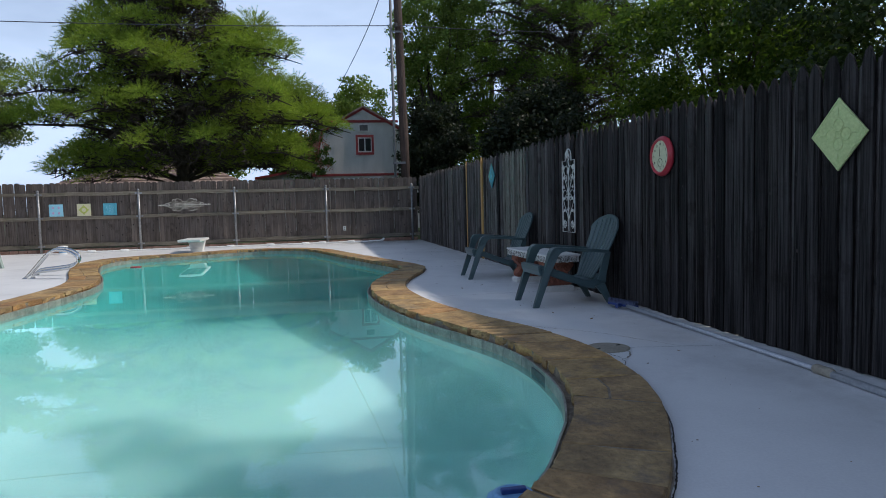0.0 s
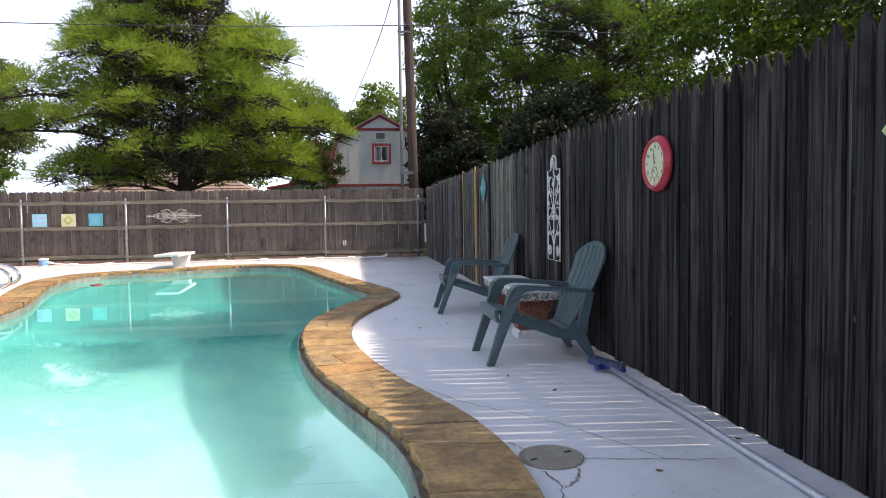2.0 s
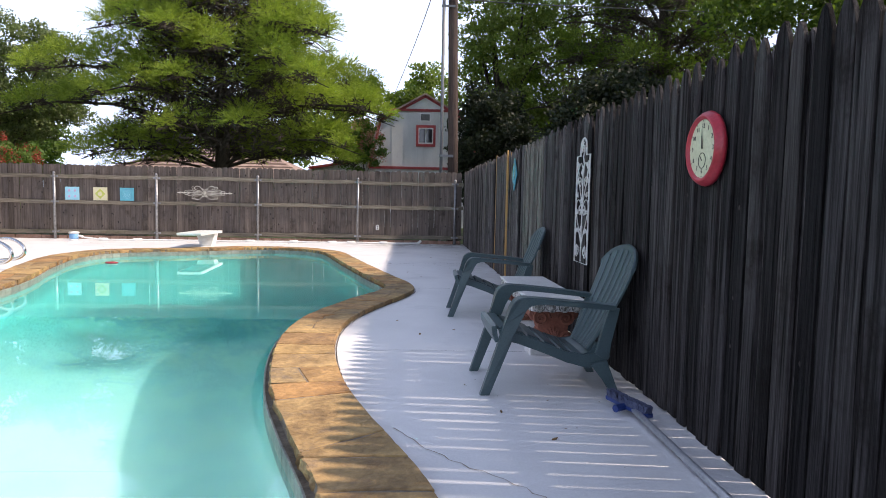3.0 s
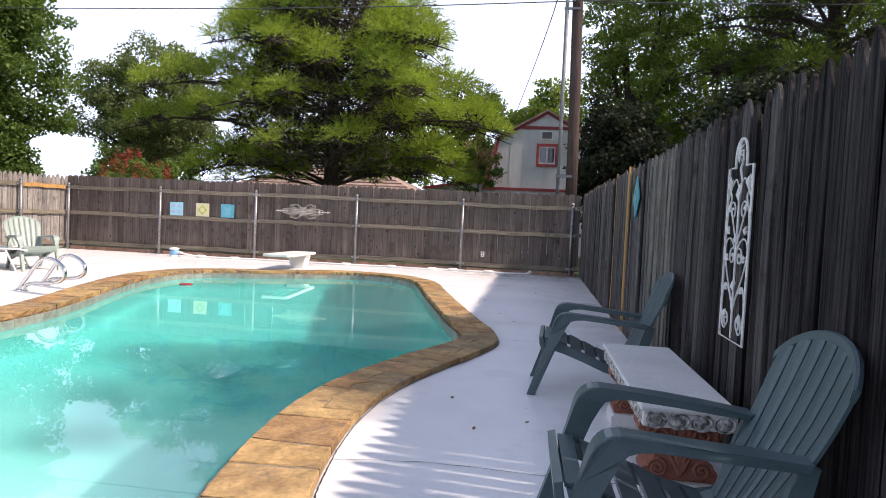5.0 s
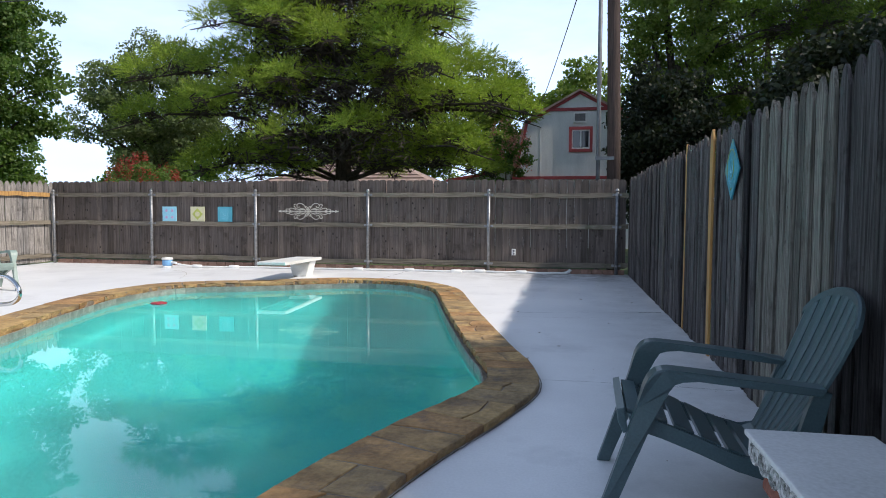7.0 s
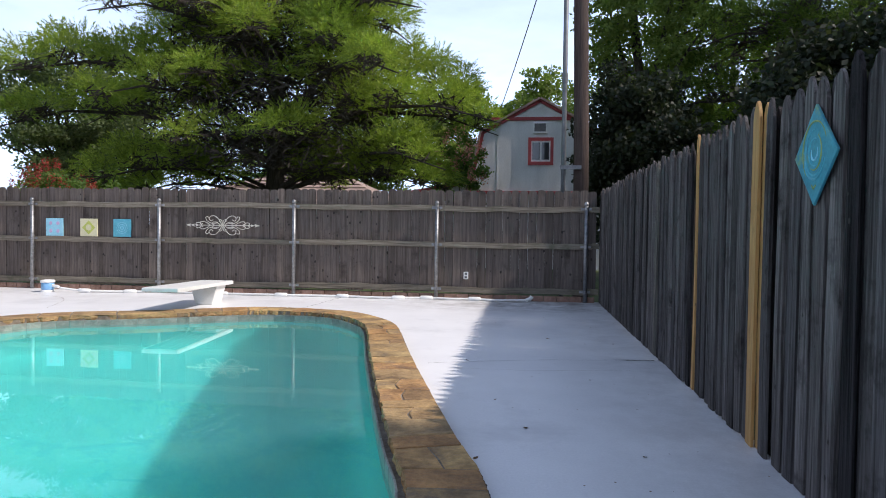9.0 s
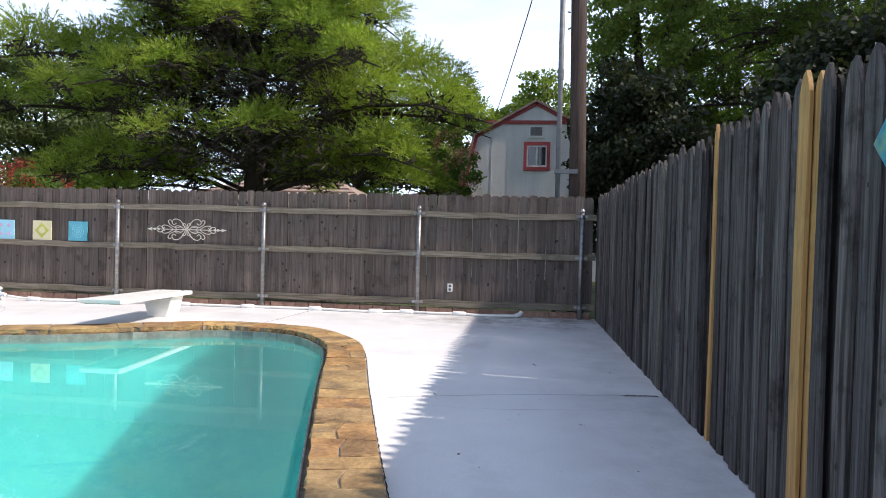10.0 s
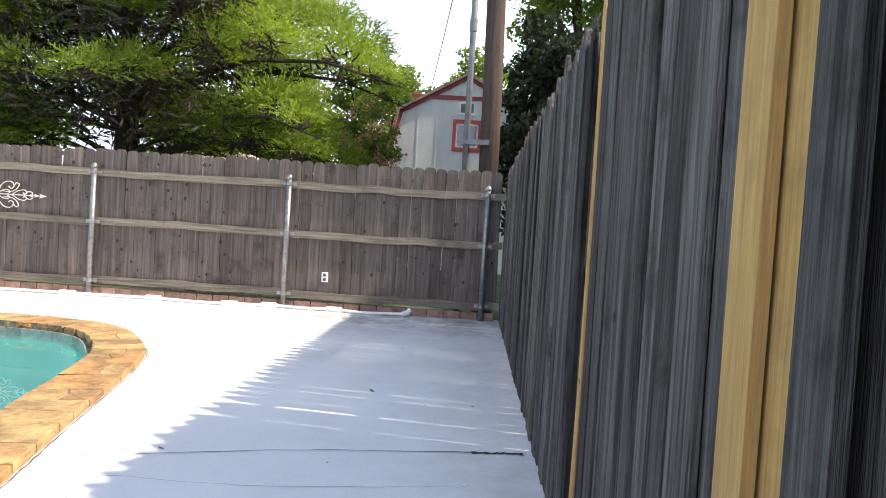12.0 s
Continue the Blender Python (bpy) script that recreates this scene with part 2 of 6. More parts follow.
M_WROUGHT = material("white_painted_iron", (0.55, 0.55, 0.54), (0.74, 0.74, 0.72), 0.55, 26.0, bump=0.2, spots=(0.40, 0.26, 0.16), spot_scale=11.0, depth=0.003)
M_CREAM_IRON = material("cream_painted_iron", (0.60, 0.56, 0.48), (0.74, 0.71, 0.63), 0.55, 22.0, bump=0.2)
M_BLUE = material("blue_plastic", (0.012, 0.035, 0.16), (0.02, 0.06, 0.24), 0.35, 6.0, bump=0.05)
M_BLUE_PALE = material("pale_blue_plastic", (0.16, 0.36, 0.62), (0.22, 0.44, 0.70), 0.4, 6.0, bump=0.05)
M_BRISTLE = material("grey_blue_bristle", (0.03, 0.04, 0.09), (0.10, 0.12, 0.2), 0.8, 50.0, bump=0.8)
M_RED = material("red_enamel", (0.36, 0.02, 0.035), (0.48, 0.035, 0.055), 0.32, 5.0, bump=0.03)
M_DIAL = material("cream_dial", (0.52, 0.52, 0.36), (0.60, 0.60, 0.43), 0.5, 6.0, bump=0.03)
M_INK = material("dark_ink", (0.03, 0.03, 0.03), (0.06, 0.05, 0.05), 0.6, 20.0)
M_LIME = material("pale_green_enamel", (0.44, 0.52, 0.23), (0.52, 0.60, 0.29), 0.45, 5.0, bump=0.1, depth=0.003)
M_AQUA = material("swirled_aqua_paint", (0.03, 0.22, 0.32), (0.07, 0.36, 0.44), 0.4, 6.0, bump=0.2, spots=(0.30, 0.40, 0.10), spot_scale=5.0, depth=0.003)
M_SWIRL = material("olive_yellow_paint", (0.20, 0.30, 0.14), (0.36, 0.40, 0.10), 0.45, 14.0, bump=0.2, depth=0.003)
M_TILE_BLUE = material("light_blue_glaze", (0.28, 0.62, 0.76), (0.36, 0.70, 0.82), 0.35, 4.0, bump=0.05)
M_TILE_YELLOW = material("pale_yellow_glaze", (0.66, 0.62, 0.38), (0.72, 0.68, 0.45), 0.35, 4.0, bump=0.05)
M_TILE_TEAL = material("teal_glaze", (0.07, 0.36, 0.46), (0.12, 0.46, 0.56), 0.35, 9.0, bump=0.1)
M_TILE_GREEN = material("lime_glaze", (0.46, 0.50, 0.10), (0.54, 0.58, 0.14), 0.35, 4.0, bump=0.05)
M_TILE_PINK = material("pink_glaze", (0.55, 0.40, 0.60), (0.62, 0.46, 0.66), 0.35, 4.0, bump=0.05)
M_STEEL = material("polished_steel", (0.62, 0.62, 0.61), (0.70, 0.70, 0.69), 0.16, 8.0, bump=0.02, metal=1.0, depth=0.001)
M_ALU = material("anodised_pole", (0.42, 0.44, 0.48), (0.56, 0.58, 0.62), 0.4, 8.0, bump=0.05, metal=0.5)
M_LID = material("beige_plastic_lid", (0.27, 0.24, 0.19), (0.36, 0.325, 0.26), 0.7, 9.0, bump=0.2)
M_SLING = material("grey_sling_fabric", (0.24, 0.245, 0.25), (0.33, 0.335, 0.34), 0.85, 30.0, bump=0.3, fine=180.0)
M_CANVAS = material("beige_canvas", (0.42, 0.38, 0.28), (0.54, 0.50, 0.38), 0.9, 8.0, (6, 6, 1), 0.4)
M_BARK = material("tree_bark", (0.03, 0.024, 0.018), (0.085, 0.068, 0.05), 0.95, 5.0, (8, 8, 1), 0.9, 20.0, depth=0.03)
M_POLE = material("creosoted_pole", (0.042, 0.028, 0.023), (0.11, 0.074, 0.062), 0.9, 4.0, (12, 12, 0.4), 0.8, 24.0, spots=(0.05, 0.032, 0.025), spot_scale=1.2, depth=0.012)
M_CONDUIT = material("grey_conduit", (0.12, 0.125, 0.135), (0.19, 0.20, 0.21), 0.55, 6.0, bump=0.1, metal=0.2)
M_SIDING = material("grey_painted_siding", (0.62, 0.62, 0.605), (0.74, 0.735, 0.715), 0.7, 1.6, (2, 2, 0.5), 0.2, 30.0, spots=(0.70, 0.68, 0.63), spot_scale=0.6)
M_TRIM = material("barn_red_trim", (0.28, 0.035, 0.04), (0.38, 0.06, 0.06), 0.65, 4.0, bump=0.1)
M_SHINGLE = material("brown_shingle", (0.20, 0.14, 0.12), (0.36, 0.27, 0.23), 0.9, 3.0, bump=0.6, fine=25.0, spread=0.2)
M_WIRE = material("black_cable", (0.05, 0.05, 0.055), (0.10, 0.10, 0.11), 0.6, 20.0)
M_LEAFLET = material("dry_leaf", (0.10, 0.05, 0.02), (0.26, 0.15, 0.05), 0.8, 30.0)
M_VENT = material("dark_louvre", (0.05, 0.055, 0.06), (0.10, 0.105, 0.11), 0.5, 8.0)
M_BASE = material("grey_rendered_wall", (0.34, 0.32, 0.30), (0.46, 0.44, 0.41), 0.9, 2.0, bump=0.3)
M_BASIN = material("depth_tinted_plaster", (0.50, 0.69, 0.67), (0.62, 0.775, 0.745), 0.8, 0.5, bump=0.1, spots=(0.37, 0.61, 0.595), spot_scale=0.4)
# deep water's absorption of light, put into the colour as teal past y 4.5
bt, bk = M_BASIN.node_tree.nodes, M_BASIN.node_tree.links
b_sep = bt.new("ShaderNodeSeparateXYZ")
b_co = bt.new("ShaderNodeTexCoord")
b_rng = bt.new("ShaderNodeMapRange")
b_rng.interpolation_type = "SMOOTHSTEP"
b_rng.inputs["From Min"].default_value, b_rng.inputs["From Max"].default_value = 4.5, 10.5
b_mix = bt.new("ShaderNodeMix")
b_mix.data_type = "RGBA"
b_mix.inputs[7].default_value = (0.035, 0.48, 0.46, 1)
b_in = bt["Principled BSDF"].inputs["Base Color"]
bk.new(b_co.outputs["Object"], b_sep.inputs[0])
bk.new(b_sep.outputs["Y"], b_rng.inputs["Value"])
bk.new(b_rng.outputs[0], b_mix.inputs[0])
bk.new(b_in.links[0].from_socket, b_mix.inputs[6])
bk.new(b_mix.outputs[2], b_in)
b_pr = bt["Principled BSDF"]
b_pr.subsurface_method = "BURLEY"
b_pr.inputs["Subsurface Weight"].default_value = 0.75
b_pr.inputs["Subsurface Scale"].default_value = 0.6
b_pr.inputs["Subsurface Radius"].default_value = (0.6, 1.0, 1.0)

M_GLASS = bpy.data.materials.new("window_glass")
M_GLASS.use_nodes = True
gb = M_GLASS.node_tree.nodes["Principled BSDF"]
gb.inputs["Base Color"].default_value = (0.02, 0.025, 0.03, 1)
gb.inputs["Roughness"].default_value = 0.05
gb.inputs["Specular IOR Level"].default_value = 0.8

M_WATER = bpy.data.materials.new("pool_water")
M_WATER.use_nodes = True
wt, wk = M_WATER.node_tree.nodes, M_WATER.node_tree.links
wb = wt["Principled BSDF"]
wb.inputs["Base Color"].default_value = (0.46, 0.91, 0.915, 1)
wb.inputs["Roughness"].default_value = 0.0
wb.inputs["IOR"].default_value = 1.33
wb.inputs["Transmission Weight"].default_value = WATER_CLEAR
wco = wt.new("ShaderNodeTexCoord")
wmp = wt.new("ShaderNodeMapping")
wmp.inputs["Scale"].default_value = (1.0, 0.6, 1.0)
wnz = wt.new("ShaderNodeTexNoise")
wnz.inputs["Scale"].default_value, wnz.inputs["Detail"].default_value = 1.6, 2.0
wbp = wt.new("ShaderNodeBump")
wbp.inputs["Strength"].default_value, wbp.inputs["Distance"].default_value = 0.03, 0.007
wk.new(wco.outputs["Object"], wmp.inputs["Vector"])
wk.new(wmp.outputs[0], wnz.inputs["Vector"])
wk.new(wnz.outputs["Fac"], wbp.inputs["Height"])
wk.new(wbp.outputs[0], wb.inputs["Normal"])

L_CYPRESS = leaf_material("cypress_needles", [(0.14, 0.20, 0.034), (0.20, 0.265, 0.045), (0.26, 0.325, 0.056), (0.34, 0.40, 0.072)], 0.46)
L_GREYOAK = leaf_material("grey_green_leaves", [(0.075, 0.105, 0.045), (0.12, 0.155, 0.066), (0.18, 0.215, 0.095)], 0.38)
L_FEATHER = leaf_material("feathery_leaves", [(0.045, 0.08, 0.018), (0.085, 0.13, 0.026), (0.145, 0.19, 0.038)], 0.55)
L_OAK = leaf_material("oak_leaves", [(0.024, 0.042, 0.016), (0.04, 0.063, 0.022), (0.068, 0.092, 0.032)], 0.32)
L_BROAD = leaf_material("broad_leaves", [(0.06, 0.115, 0.03), (0.10, 0.165, 0.042), (0.15, 0.21, 0.056)], 0.45)
L_DARK = leaf_material("dark_leaves", [(0.014, 0.022, 0.014), (0.026, 0.036, 0.02), (0.04, 0.045, 0.024)], 0.25)
L_BRIGHT = leaf_material("sunlit_leaves", [(0.10, 0.15, 0.035), (0.15, 0.20, 0.05), (0.20, 0.24, 0.07)], 0.5)
L_RED = leaf_material("red_blossom", [(0.30, 0.03, 0.035), (0.40, 0.06, 0.06), (0.12, 0.12, 0.04)], 0.3)
L_PINK = leaf_material("pink_blossom", [(0.50, 0.18, 0.18), (0.62, 0.28, 0.26), (0.10, 0.14, 0.04)], 0.3)


# ---- building helpers ----
def part(name, bm, mat, parent=None, label="", smooth=False, level=False):
    """One bmesh as one mesh object, under its thing; level turns the faces of a flat sheet upwards."""
    bmesh.ops.recalc_face_normals(bm, faces=bm.faces)
    if level:
        bm.normal_update()
        bmesh.ops.reverse_faces(bm, faces=[f for f in bm.faces if f.normal.z < 0])
    me = bpy.data.meshes.new(name)
    bm.to_mesh(me)
    bm.free()
    if smooth:
        me.polygons.foreach_set("use_smooth", [True] * len(me.polygons))
    me.materials.append(mat)
    ob = new(name, me)
    ob.parent = parent
    if label:
        ob["label"] = label
    return ob


def thing(name, label, category, m=None, group=""):
    ob = new(name)
    ob.empty_display_size = 0.1
    if m is not None:
        ob.matrix_basis = m
    return tagged(ob, label, category, group)


def setting(name, label, category):
    return tagged(new(name), label, category, kind="structure")


def box(bm, x0, x1, y0, y1, z0, z1, bevel=0.0):
    vs = [bm.verts.new(p) for p in ((x0, y0, z0), (x1, y0, z0), (x1, y1, z0), (x0, y1, z0), (x0, y0, z1), (x1, y0, z1), (x1, y1, z1), (x0, y1, z1))]
    fs = [bm.faces.new([vs[i] for i in f]) for f in ((0, 3, 2, 1), (4, 5, 6, 7), (0, 1, 5, 4), (1, 2, 6, 5), (2, 3, 7, 6), (3, 0, 4, 7))]
    if bevel:
        es = list({e for f in fs for e in f.edges})
        bmesh.ops.bevel(bm, geom=es, offset=bevel, segments=2, affect="EDGES", profile=0.6)
    return bm


def prism(bm, pts, axis, a, b, bevel=0.0):
    """A polygon in the plane across an axis, pushed from a to b along it."""
    def at(p, q):
        return {"x": (q, p[0], p[1]), "y": (p[0], q, p[1]), "z": (p[0], p[1], q)}[axis]
    va = [bm.verts.new(at(p, a)) for p in pts]
    vb = [bm.verts.new(at(p, b)) for p in pts]
    fs = [bm.faces.new(va), bm.faces.new(vb[::-1])]
    for i in range(len(pts)):
        j = (i + 1) % len(pts)
        fs.append(bm.faces.new((va[j], va[i], vb[i], vb[j])))
    if bevel:
        es = list({e for f in fs[:2] for e in f.edges})
        bmesh.ops.bevel(bm, geom=es, offset=bevel, segments=2, affect="EDGES", profile=0.6)
    return bm


def tube(bm, pts, r, segs=8, closed=False, cap=True):
    """A round tube along points; r is one radius or one a point."""
    pts = [Vector(p) for p in pts]
    n = len(pts)
    rs = r if isinstance(r, (list, tuple)) else [r] * n
    rings, side = [], None
    for i, p in enumerate(pts):
        if closed:
            d = pts[(i + 1) % n] - pts[i - 1]
        else:
            d = pts[min(i + 1, n - 1)] - pts[max(i - 1, 0)]
        d.normalize()
        if side is None:
            side = d.orthogonal().normalized()
        side = (side - d * side.dot(d))
        side = side.normalized() if side.length > 1e-6 else d.orthogonal().normalized()
        up = d.cross(side)
        rings.append([bm.verts.new(p + rs[i] * (math.cos(2 * math.pi * k / segs) * side + math.sin(2 * math.pi * k / segs) * up)) for k in range(segs)])
    for i in range(n if closed else n - 1):
        a, b = rings[i], rings[(i + 1) % n]
        for k in range(segs):
            bm.faces.new((a[k], a[(k + 1) % segs], b[(k + 1) % segs], b[k]))
    if cap and not closed:
        bm.faces.new(rings[0][::-1])
        bm.faces.new(rings[-1])
    return bm


def lathe(bm, profile, segs=24, centre=(0, 0, 0)):
    """A profile of (radius, height) turned about z."""
    c = Vector(centre)
    rings = [[bm.verts.new(c + Vector((max(r, 1e-4) * math.cos(2 * math.pi * k / segs), max(r, 1e-4) * math.sin(2 * math.pi * k / segs), z))) for k in range(segs)] for r, z in profile]
    for a, b in zip(rings, rings[1:]):
        for k in range(segs):
            bm.faces.new((a[k], a[(k + 1) % segs], b[(k + 1) % segs], b[k]))
    bm.faces.new(rings[0][::-1])
    bm.faces.new(rings[-1])
    return bm


def smooth_line(ctrl, per, closed=False):
    """A Catmull-Rom curve through the control points."""
    ctrl = [Vector(p) for p in ctrl]
    n = len(ctrl)
    out = []
    for i in range(n if closed else n - 1):
        if closed:
            p0, p1, p2, p3 = ctrl[i - 1], ctrl[i], ctrl[(i + 1) % n], ctrl[(i + 2) % n]
        else:
            p0, p1, p2, p3 = ctrl[max(i - 1, 0)], ctrl[i], ctrl[i + 1], ctrl[min(i + 2, n - 1)]
        for k in range(per):
            t = k / per
            out.append(0.5 * (2 * p1 + (p2 - p0) * t + (2 * p0 - 5 * p1 + 4 * p2 - p3) * t * t + (3 * p1 - p0 - 3 * p2 + p3) * t ** 3))
    if not closed:
        out.append(ctrl[-1].copy())
    return out


def fast_mesh(name, verts, faces_n, mat):
    """Quads from an (n * 4, 3) array, four corners each."""
    me = bpy.data.meshes.new(name)
    n = faces_n
    me.vertices.add(4 * n)
    me.vertices.foreach_set("co", verts.astype(np.float32).ravel())
    me.loops.add(4 * n)
    me.loops.foreach_set("vertex_index", np.arange(4 * n, dtype=np.int32))
    me.polygons.add(n)
    me.polygons.foreach_set("loop_start", np.arange(0, 4 * n, 4, dtype=np.int32))
    me.update(calc_edges=True)
    me.materials.append(mat)
    return me


# ---- the pool's line ----
POOL_CTRL = [(1.12, 2.34), (1.40, 2.80), (1.56, 3.12), (1.71, 3.58), (1.775, 4.12), (1.765, 4.6), (1.68, 5.05), (1.53, 5.5), (1.40, 5.86), (1.22, 6.45), (1.08, 7.2), (1.03, 7.9), (1.09, 8.55),
             (1.27, 9.2), (1.51, 9.85), (1.68, 10.5), (1.61, 11.1), (1.43, 11.66), (1.15, 12.62), (0.77, 13.98), (0.36, 15.5), (0.06, 16.08), (-0.38, 16.58), (-1.0, 16.84), (-1.9, 16.82),
             (-3.15, 16.12), (-4.0, 15.72), (-4.46, 15.1), (-4.54, 14.0), (-4.17, 12.5), (-3.74, 11.2), (-3.52, 10.2), (-3.55, 9.2), (-3.72, 8.0), (-3.85, 6.6), (-3.7, 4.8),
             (-3.1, 3.2), (-2.0, 2.2), (-0.8, 1.72), (0.1, 1.66), (0.70, 1.92)]
RIM = [Vector((p.x, p.y, 0)) for p in smooth_line([(x, y, 0) for x, y in POOL_CTRL], 10, True)]


def slim_by(p):
    """The coping is narrower along the deep end's right side."""
    t = min(max((p.y - 9.3) / 1.6, 0), 1)
    u = min(max((p.x + 2.4) / 2.2, 0), 1)
    return 0.075 * t * t * (3 - 2 * t) * u * u * (3 - 2 * u)


def inward(dist):
    """The pool's line moved towards the water; past the coping's middle it follows the coping's width."""
    out = []
    n = len(RIM)
    for i in range(n):
        d = (RIM[(i + 2) % n] - RIM[i - 2]).normalized()
        out.append(RIM[i] + Vector((-d.y, d.x, 0)) * (dist - slim_by(RIM[i]) if dist > 0.3 else dist))
    return out


COPE_TOP, WATER_Z = 0.045, -0.07
INNER = inward(0.43)
SHELL = inward(0.46)


def sheet(bm, outer, holes, z):
    """A flat sheet with holes."""
    edges = []
    for loop in (outer, *holes):
        vs = [bm.verts.new((p[0], p[1], z)) for p in loop]
        edges += [bm.edges.new((vs[i], vs[(i + 1) % len(vs)])) for i in range(len(vs))]
    bmesh.ops.triangle_fill(bm, edges=edges, use_beauty=True, use_dissolve=False)
    return bm


# ---- ground, deck, pool ----
X_R, X_L, Y_B, Y_F = 3.0, -9.46, 18.98, -6.0
ground = tagged(part("ground", sheet(bmesh.new(), [(-500, -500), (500, -500), (500, 900), (-500, 900)], [[(X_L + 0.1, Y_F + 0.3), (X_R, Y_F + 0.3), (X_R, Y_B), (X_L + 0.1, Y_B)]], -0.06), M_GROUND),
                "dry patchy lawn ground around the fenced yard", "ground", kind="structure")
bm = sheet(bmesh.new(), [(X_L - 0.05, Y_F), (X_R + 0.06, Y_F), (X_R + 0.06, Y_B + 0.07), (X_L - 0.05, Y_B + 0.07)], [inward(0.05)], 0.0)
deck = tagged(part("pool_deck", bm, M_DECK, level=True), "white painted concrete pool deck, chalky and scuffed", "deck", kind="structure")
skirt = bmesh.new()
for line in ([(X_L - 0.05, Y_F), (X_R + 0.06, Y_F), (X_R + 0.06, Y_B + 0.07), (X_L - 0.05, Y_B + 0.07)],):
    for i in range(4):
        (ax, ay), (bx, by) = line[i], line[(i + 1) % 4]
        skirt.faces.new([skirt.verts.new(p) for p in ((ax, ay, -0.1), (bx, by, -0.1), (bx, by, 0.0), (ax, ay, 0.0))])
part("deck_edge", skirt, M_DECK, deck)


def strip(bm, pts, w, z=0.004, wob=0.0, rnd=random):
    """A thin crooked strip lying on the deck."""
    pts = [Vector((x, y, 0)) for x, y in pts]
    fine = smooth_line(pts, 8) if len(pts) > 2 else [pts[0].lerp(pts[1], k / 14) for k in range(15)]
    rows = []
    for i, p in enumerate(fine):
        d = (fine[min(i + 1, len(fine) - 1)] - fine[max(i - 1, 0)]).normalized()
        s = Vector((-d.y, d.x, 0))
        p = p + s * rnd.uniform(-wob, wob)
        ww = w * rnd.uniform(0.4, 1.2)
        rows.append((bm.verts.new((*(p + s * ww).xy, z)), bm.verts.new((*(p - s * ww).xy, z))))
    for a, b in zip(rows, rows[1:]):
        bm.faces.new((a[0], a[1], b[1], b[0]))
    return bm


rc = random.Random(4)
for pts, w, m, wob in (
    ([(1.05, 7.34), (1.5, 7.42), (2.1, 7.40), (2.95, 7.36)], 0.0028, M_CRACK, 0.006),
    ([(0.98, 13.72), (1.9, 14.02), (2.88, 14.2)], 0.0035, M_CRACK, 0.006),
    ([(2.7, 14.17), (2.95, 14.21)], 0.014, M_CRACK, 0.008),
    ([(1.68, 10.8), (2.1, 10.82), (2.95, 10.78)], 0.0025, M_CRACK, 0.005),
    ([(2.08, 4.49), (2.4, 4.42), (2.75, 4.36)], 0.0025, M_CRACK, 0.006),
    ([(1.52, 5.75), (1.75, 5.40), (2.06, 5.07), (2.26, 4.76), (2.44, 4.42)], 0.0032, M_CRACK_PALE, 0.012),
    ([(1.86, 4.38), (1.89, 4.22), (1.83, 4.05)], 0.003, M_CRACK, 0.01),
    ([(2.02, 4.40), (1.98, 4.28), (1.9, 4.2)], 0.005, M_CRACK_PALE, 0.01),
    ([(1.86, 4.62), (1.8, 4.75)], 0.004, M_CRACK_PALE, 0.01),
    ([(1.18, 13.55), (2.0, 13.6), (2.7, 13.75)], 0.0018, M_CRACK_PALE, 0.012),
    ([(-1.35, 17.15), (-1.2, 18.9)], 0.004, M_CRACK, 0.004),
    ([(-7.0, 18.2), (-5.4, 17.6), (-4.7, 16.4)], 0.003, M_CRACK_PALE, 0.01),
):
    part("crack", strip(bmesh.new(), pts, w, 0.004, wob, rc), m, deck)
seam_line = inward(-0.012)
part("crack", strip(bmesh.new(), [(p.x, p.y) for p in seam_line[::2] + seam_line[:1]], 0.004, 0.0045, 0.003, rc), M_CRACK, deck)
joint = bmesh.new()
edge_line = inward(-0.006)
n_rim = len(RIM)
jr = []
for i in range(n_rim):
    d = (edge_line[(i + 1) % n_rim] - edge_line[i - 1]).normalized()
    s = Vector((-d.y, d.x, 0))
    a, b = edge_line[i] + s * 0.012, edge_line[i] - s * rc.uniform(-0.006, 0.002)
    jr.append((joint.verts.new((a.x, a.y, 0.005)), joint.verts.new((b.x, b.y, 0.005))))
for i in range(n_rim):
    a, b = jr[i], jr[(i + 1) % n_rim]
    joint.faces.new((a[0], a[1], b[1], b[0]))
part("expansion_joint", joint, M_CRACK_PALE, deck)

pool = setting("swimming_pool", "freeform swimming pool with flagstone coping and cloudy turquoise water", "swimming pool")
basin = bmesh.new()
cx, cy = -1.5, 9.0


def floor_depth(y):
    t = min(max((y - 5.5) / 6.5, 0), 1)
    return -0.78 - 0.95 * t * t * (3 - 2 * t)


rings = []
for s, f in ((1, None), (1, 0.55), (0.985, 0.86), (0.94, 0.97), (0.8, 1.0), (0.6, 1.0), (0.4, 1.0), (0.2, 1.0)):
    ring = []
    for p in SHELL:
        x, y = cx + (p.x - cx) * s, cy + (p.y - cy) * s
        ring.append(basin.verts.new((x, y, -0.03 if f is None else floor_depth(y) * f)))
    rings.append(ring)
for a, b in zip(rings, rings[1:]):
    for i in range(n_rim):
        basin.faces.new((a[i], a[(i + 1) % n_rim], b[(i + 1) % n_rim], b[i]))
mid = basin.verts.new((cx, cy, floor_depth(cy)))
for i in range(n_rim):
    basin.faces.new((rings[-1][i], rings[-1][(i + 1) % n_rim], mid))
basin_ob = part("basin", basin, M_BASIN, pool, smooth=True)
water = part("water", sheet(bmesh.new(), [(p.x, p.y) for p in inward(0.475)], [], WATER_Z), M_WATER, pool, "still cloudy turquoise water", level=True)
water.visible_shadow = False
bed = bmesh.new()
top_a, top_b, low_b = inward(0.012), inward(0.416), inward(0.42)
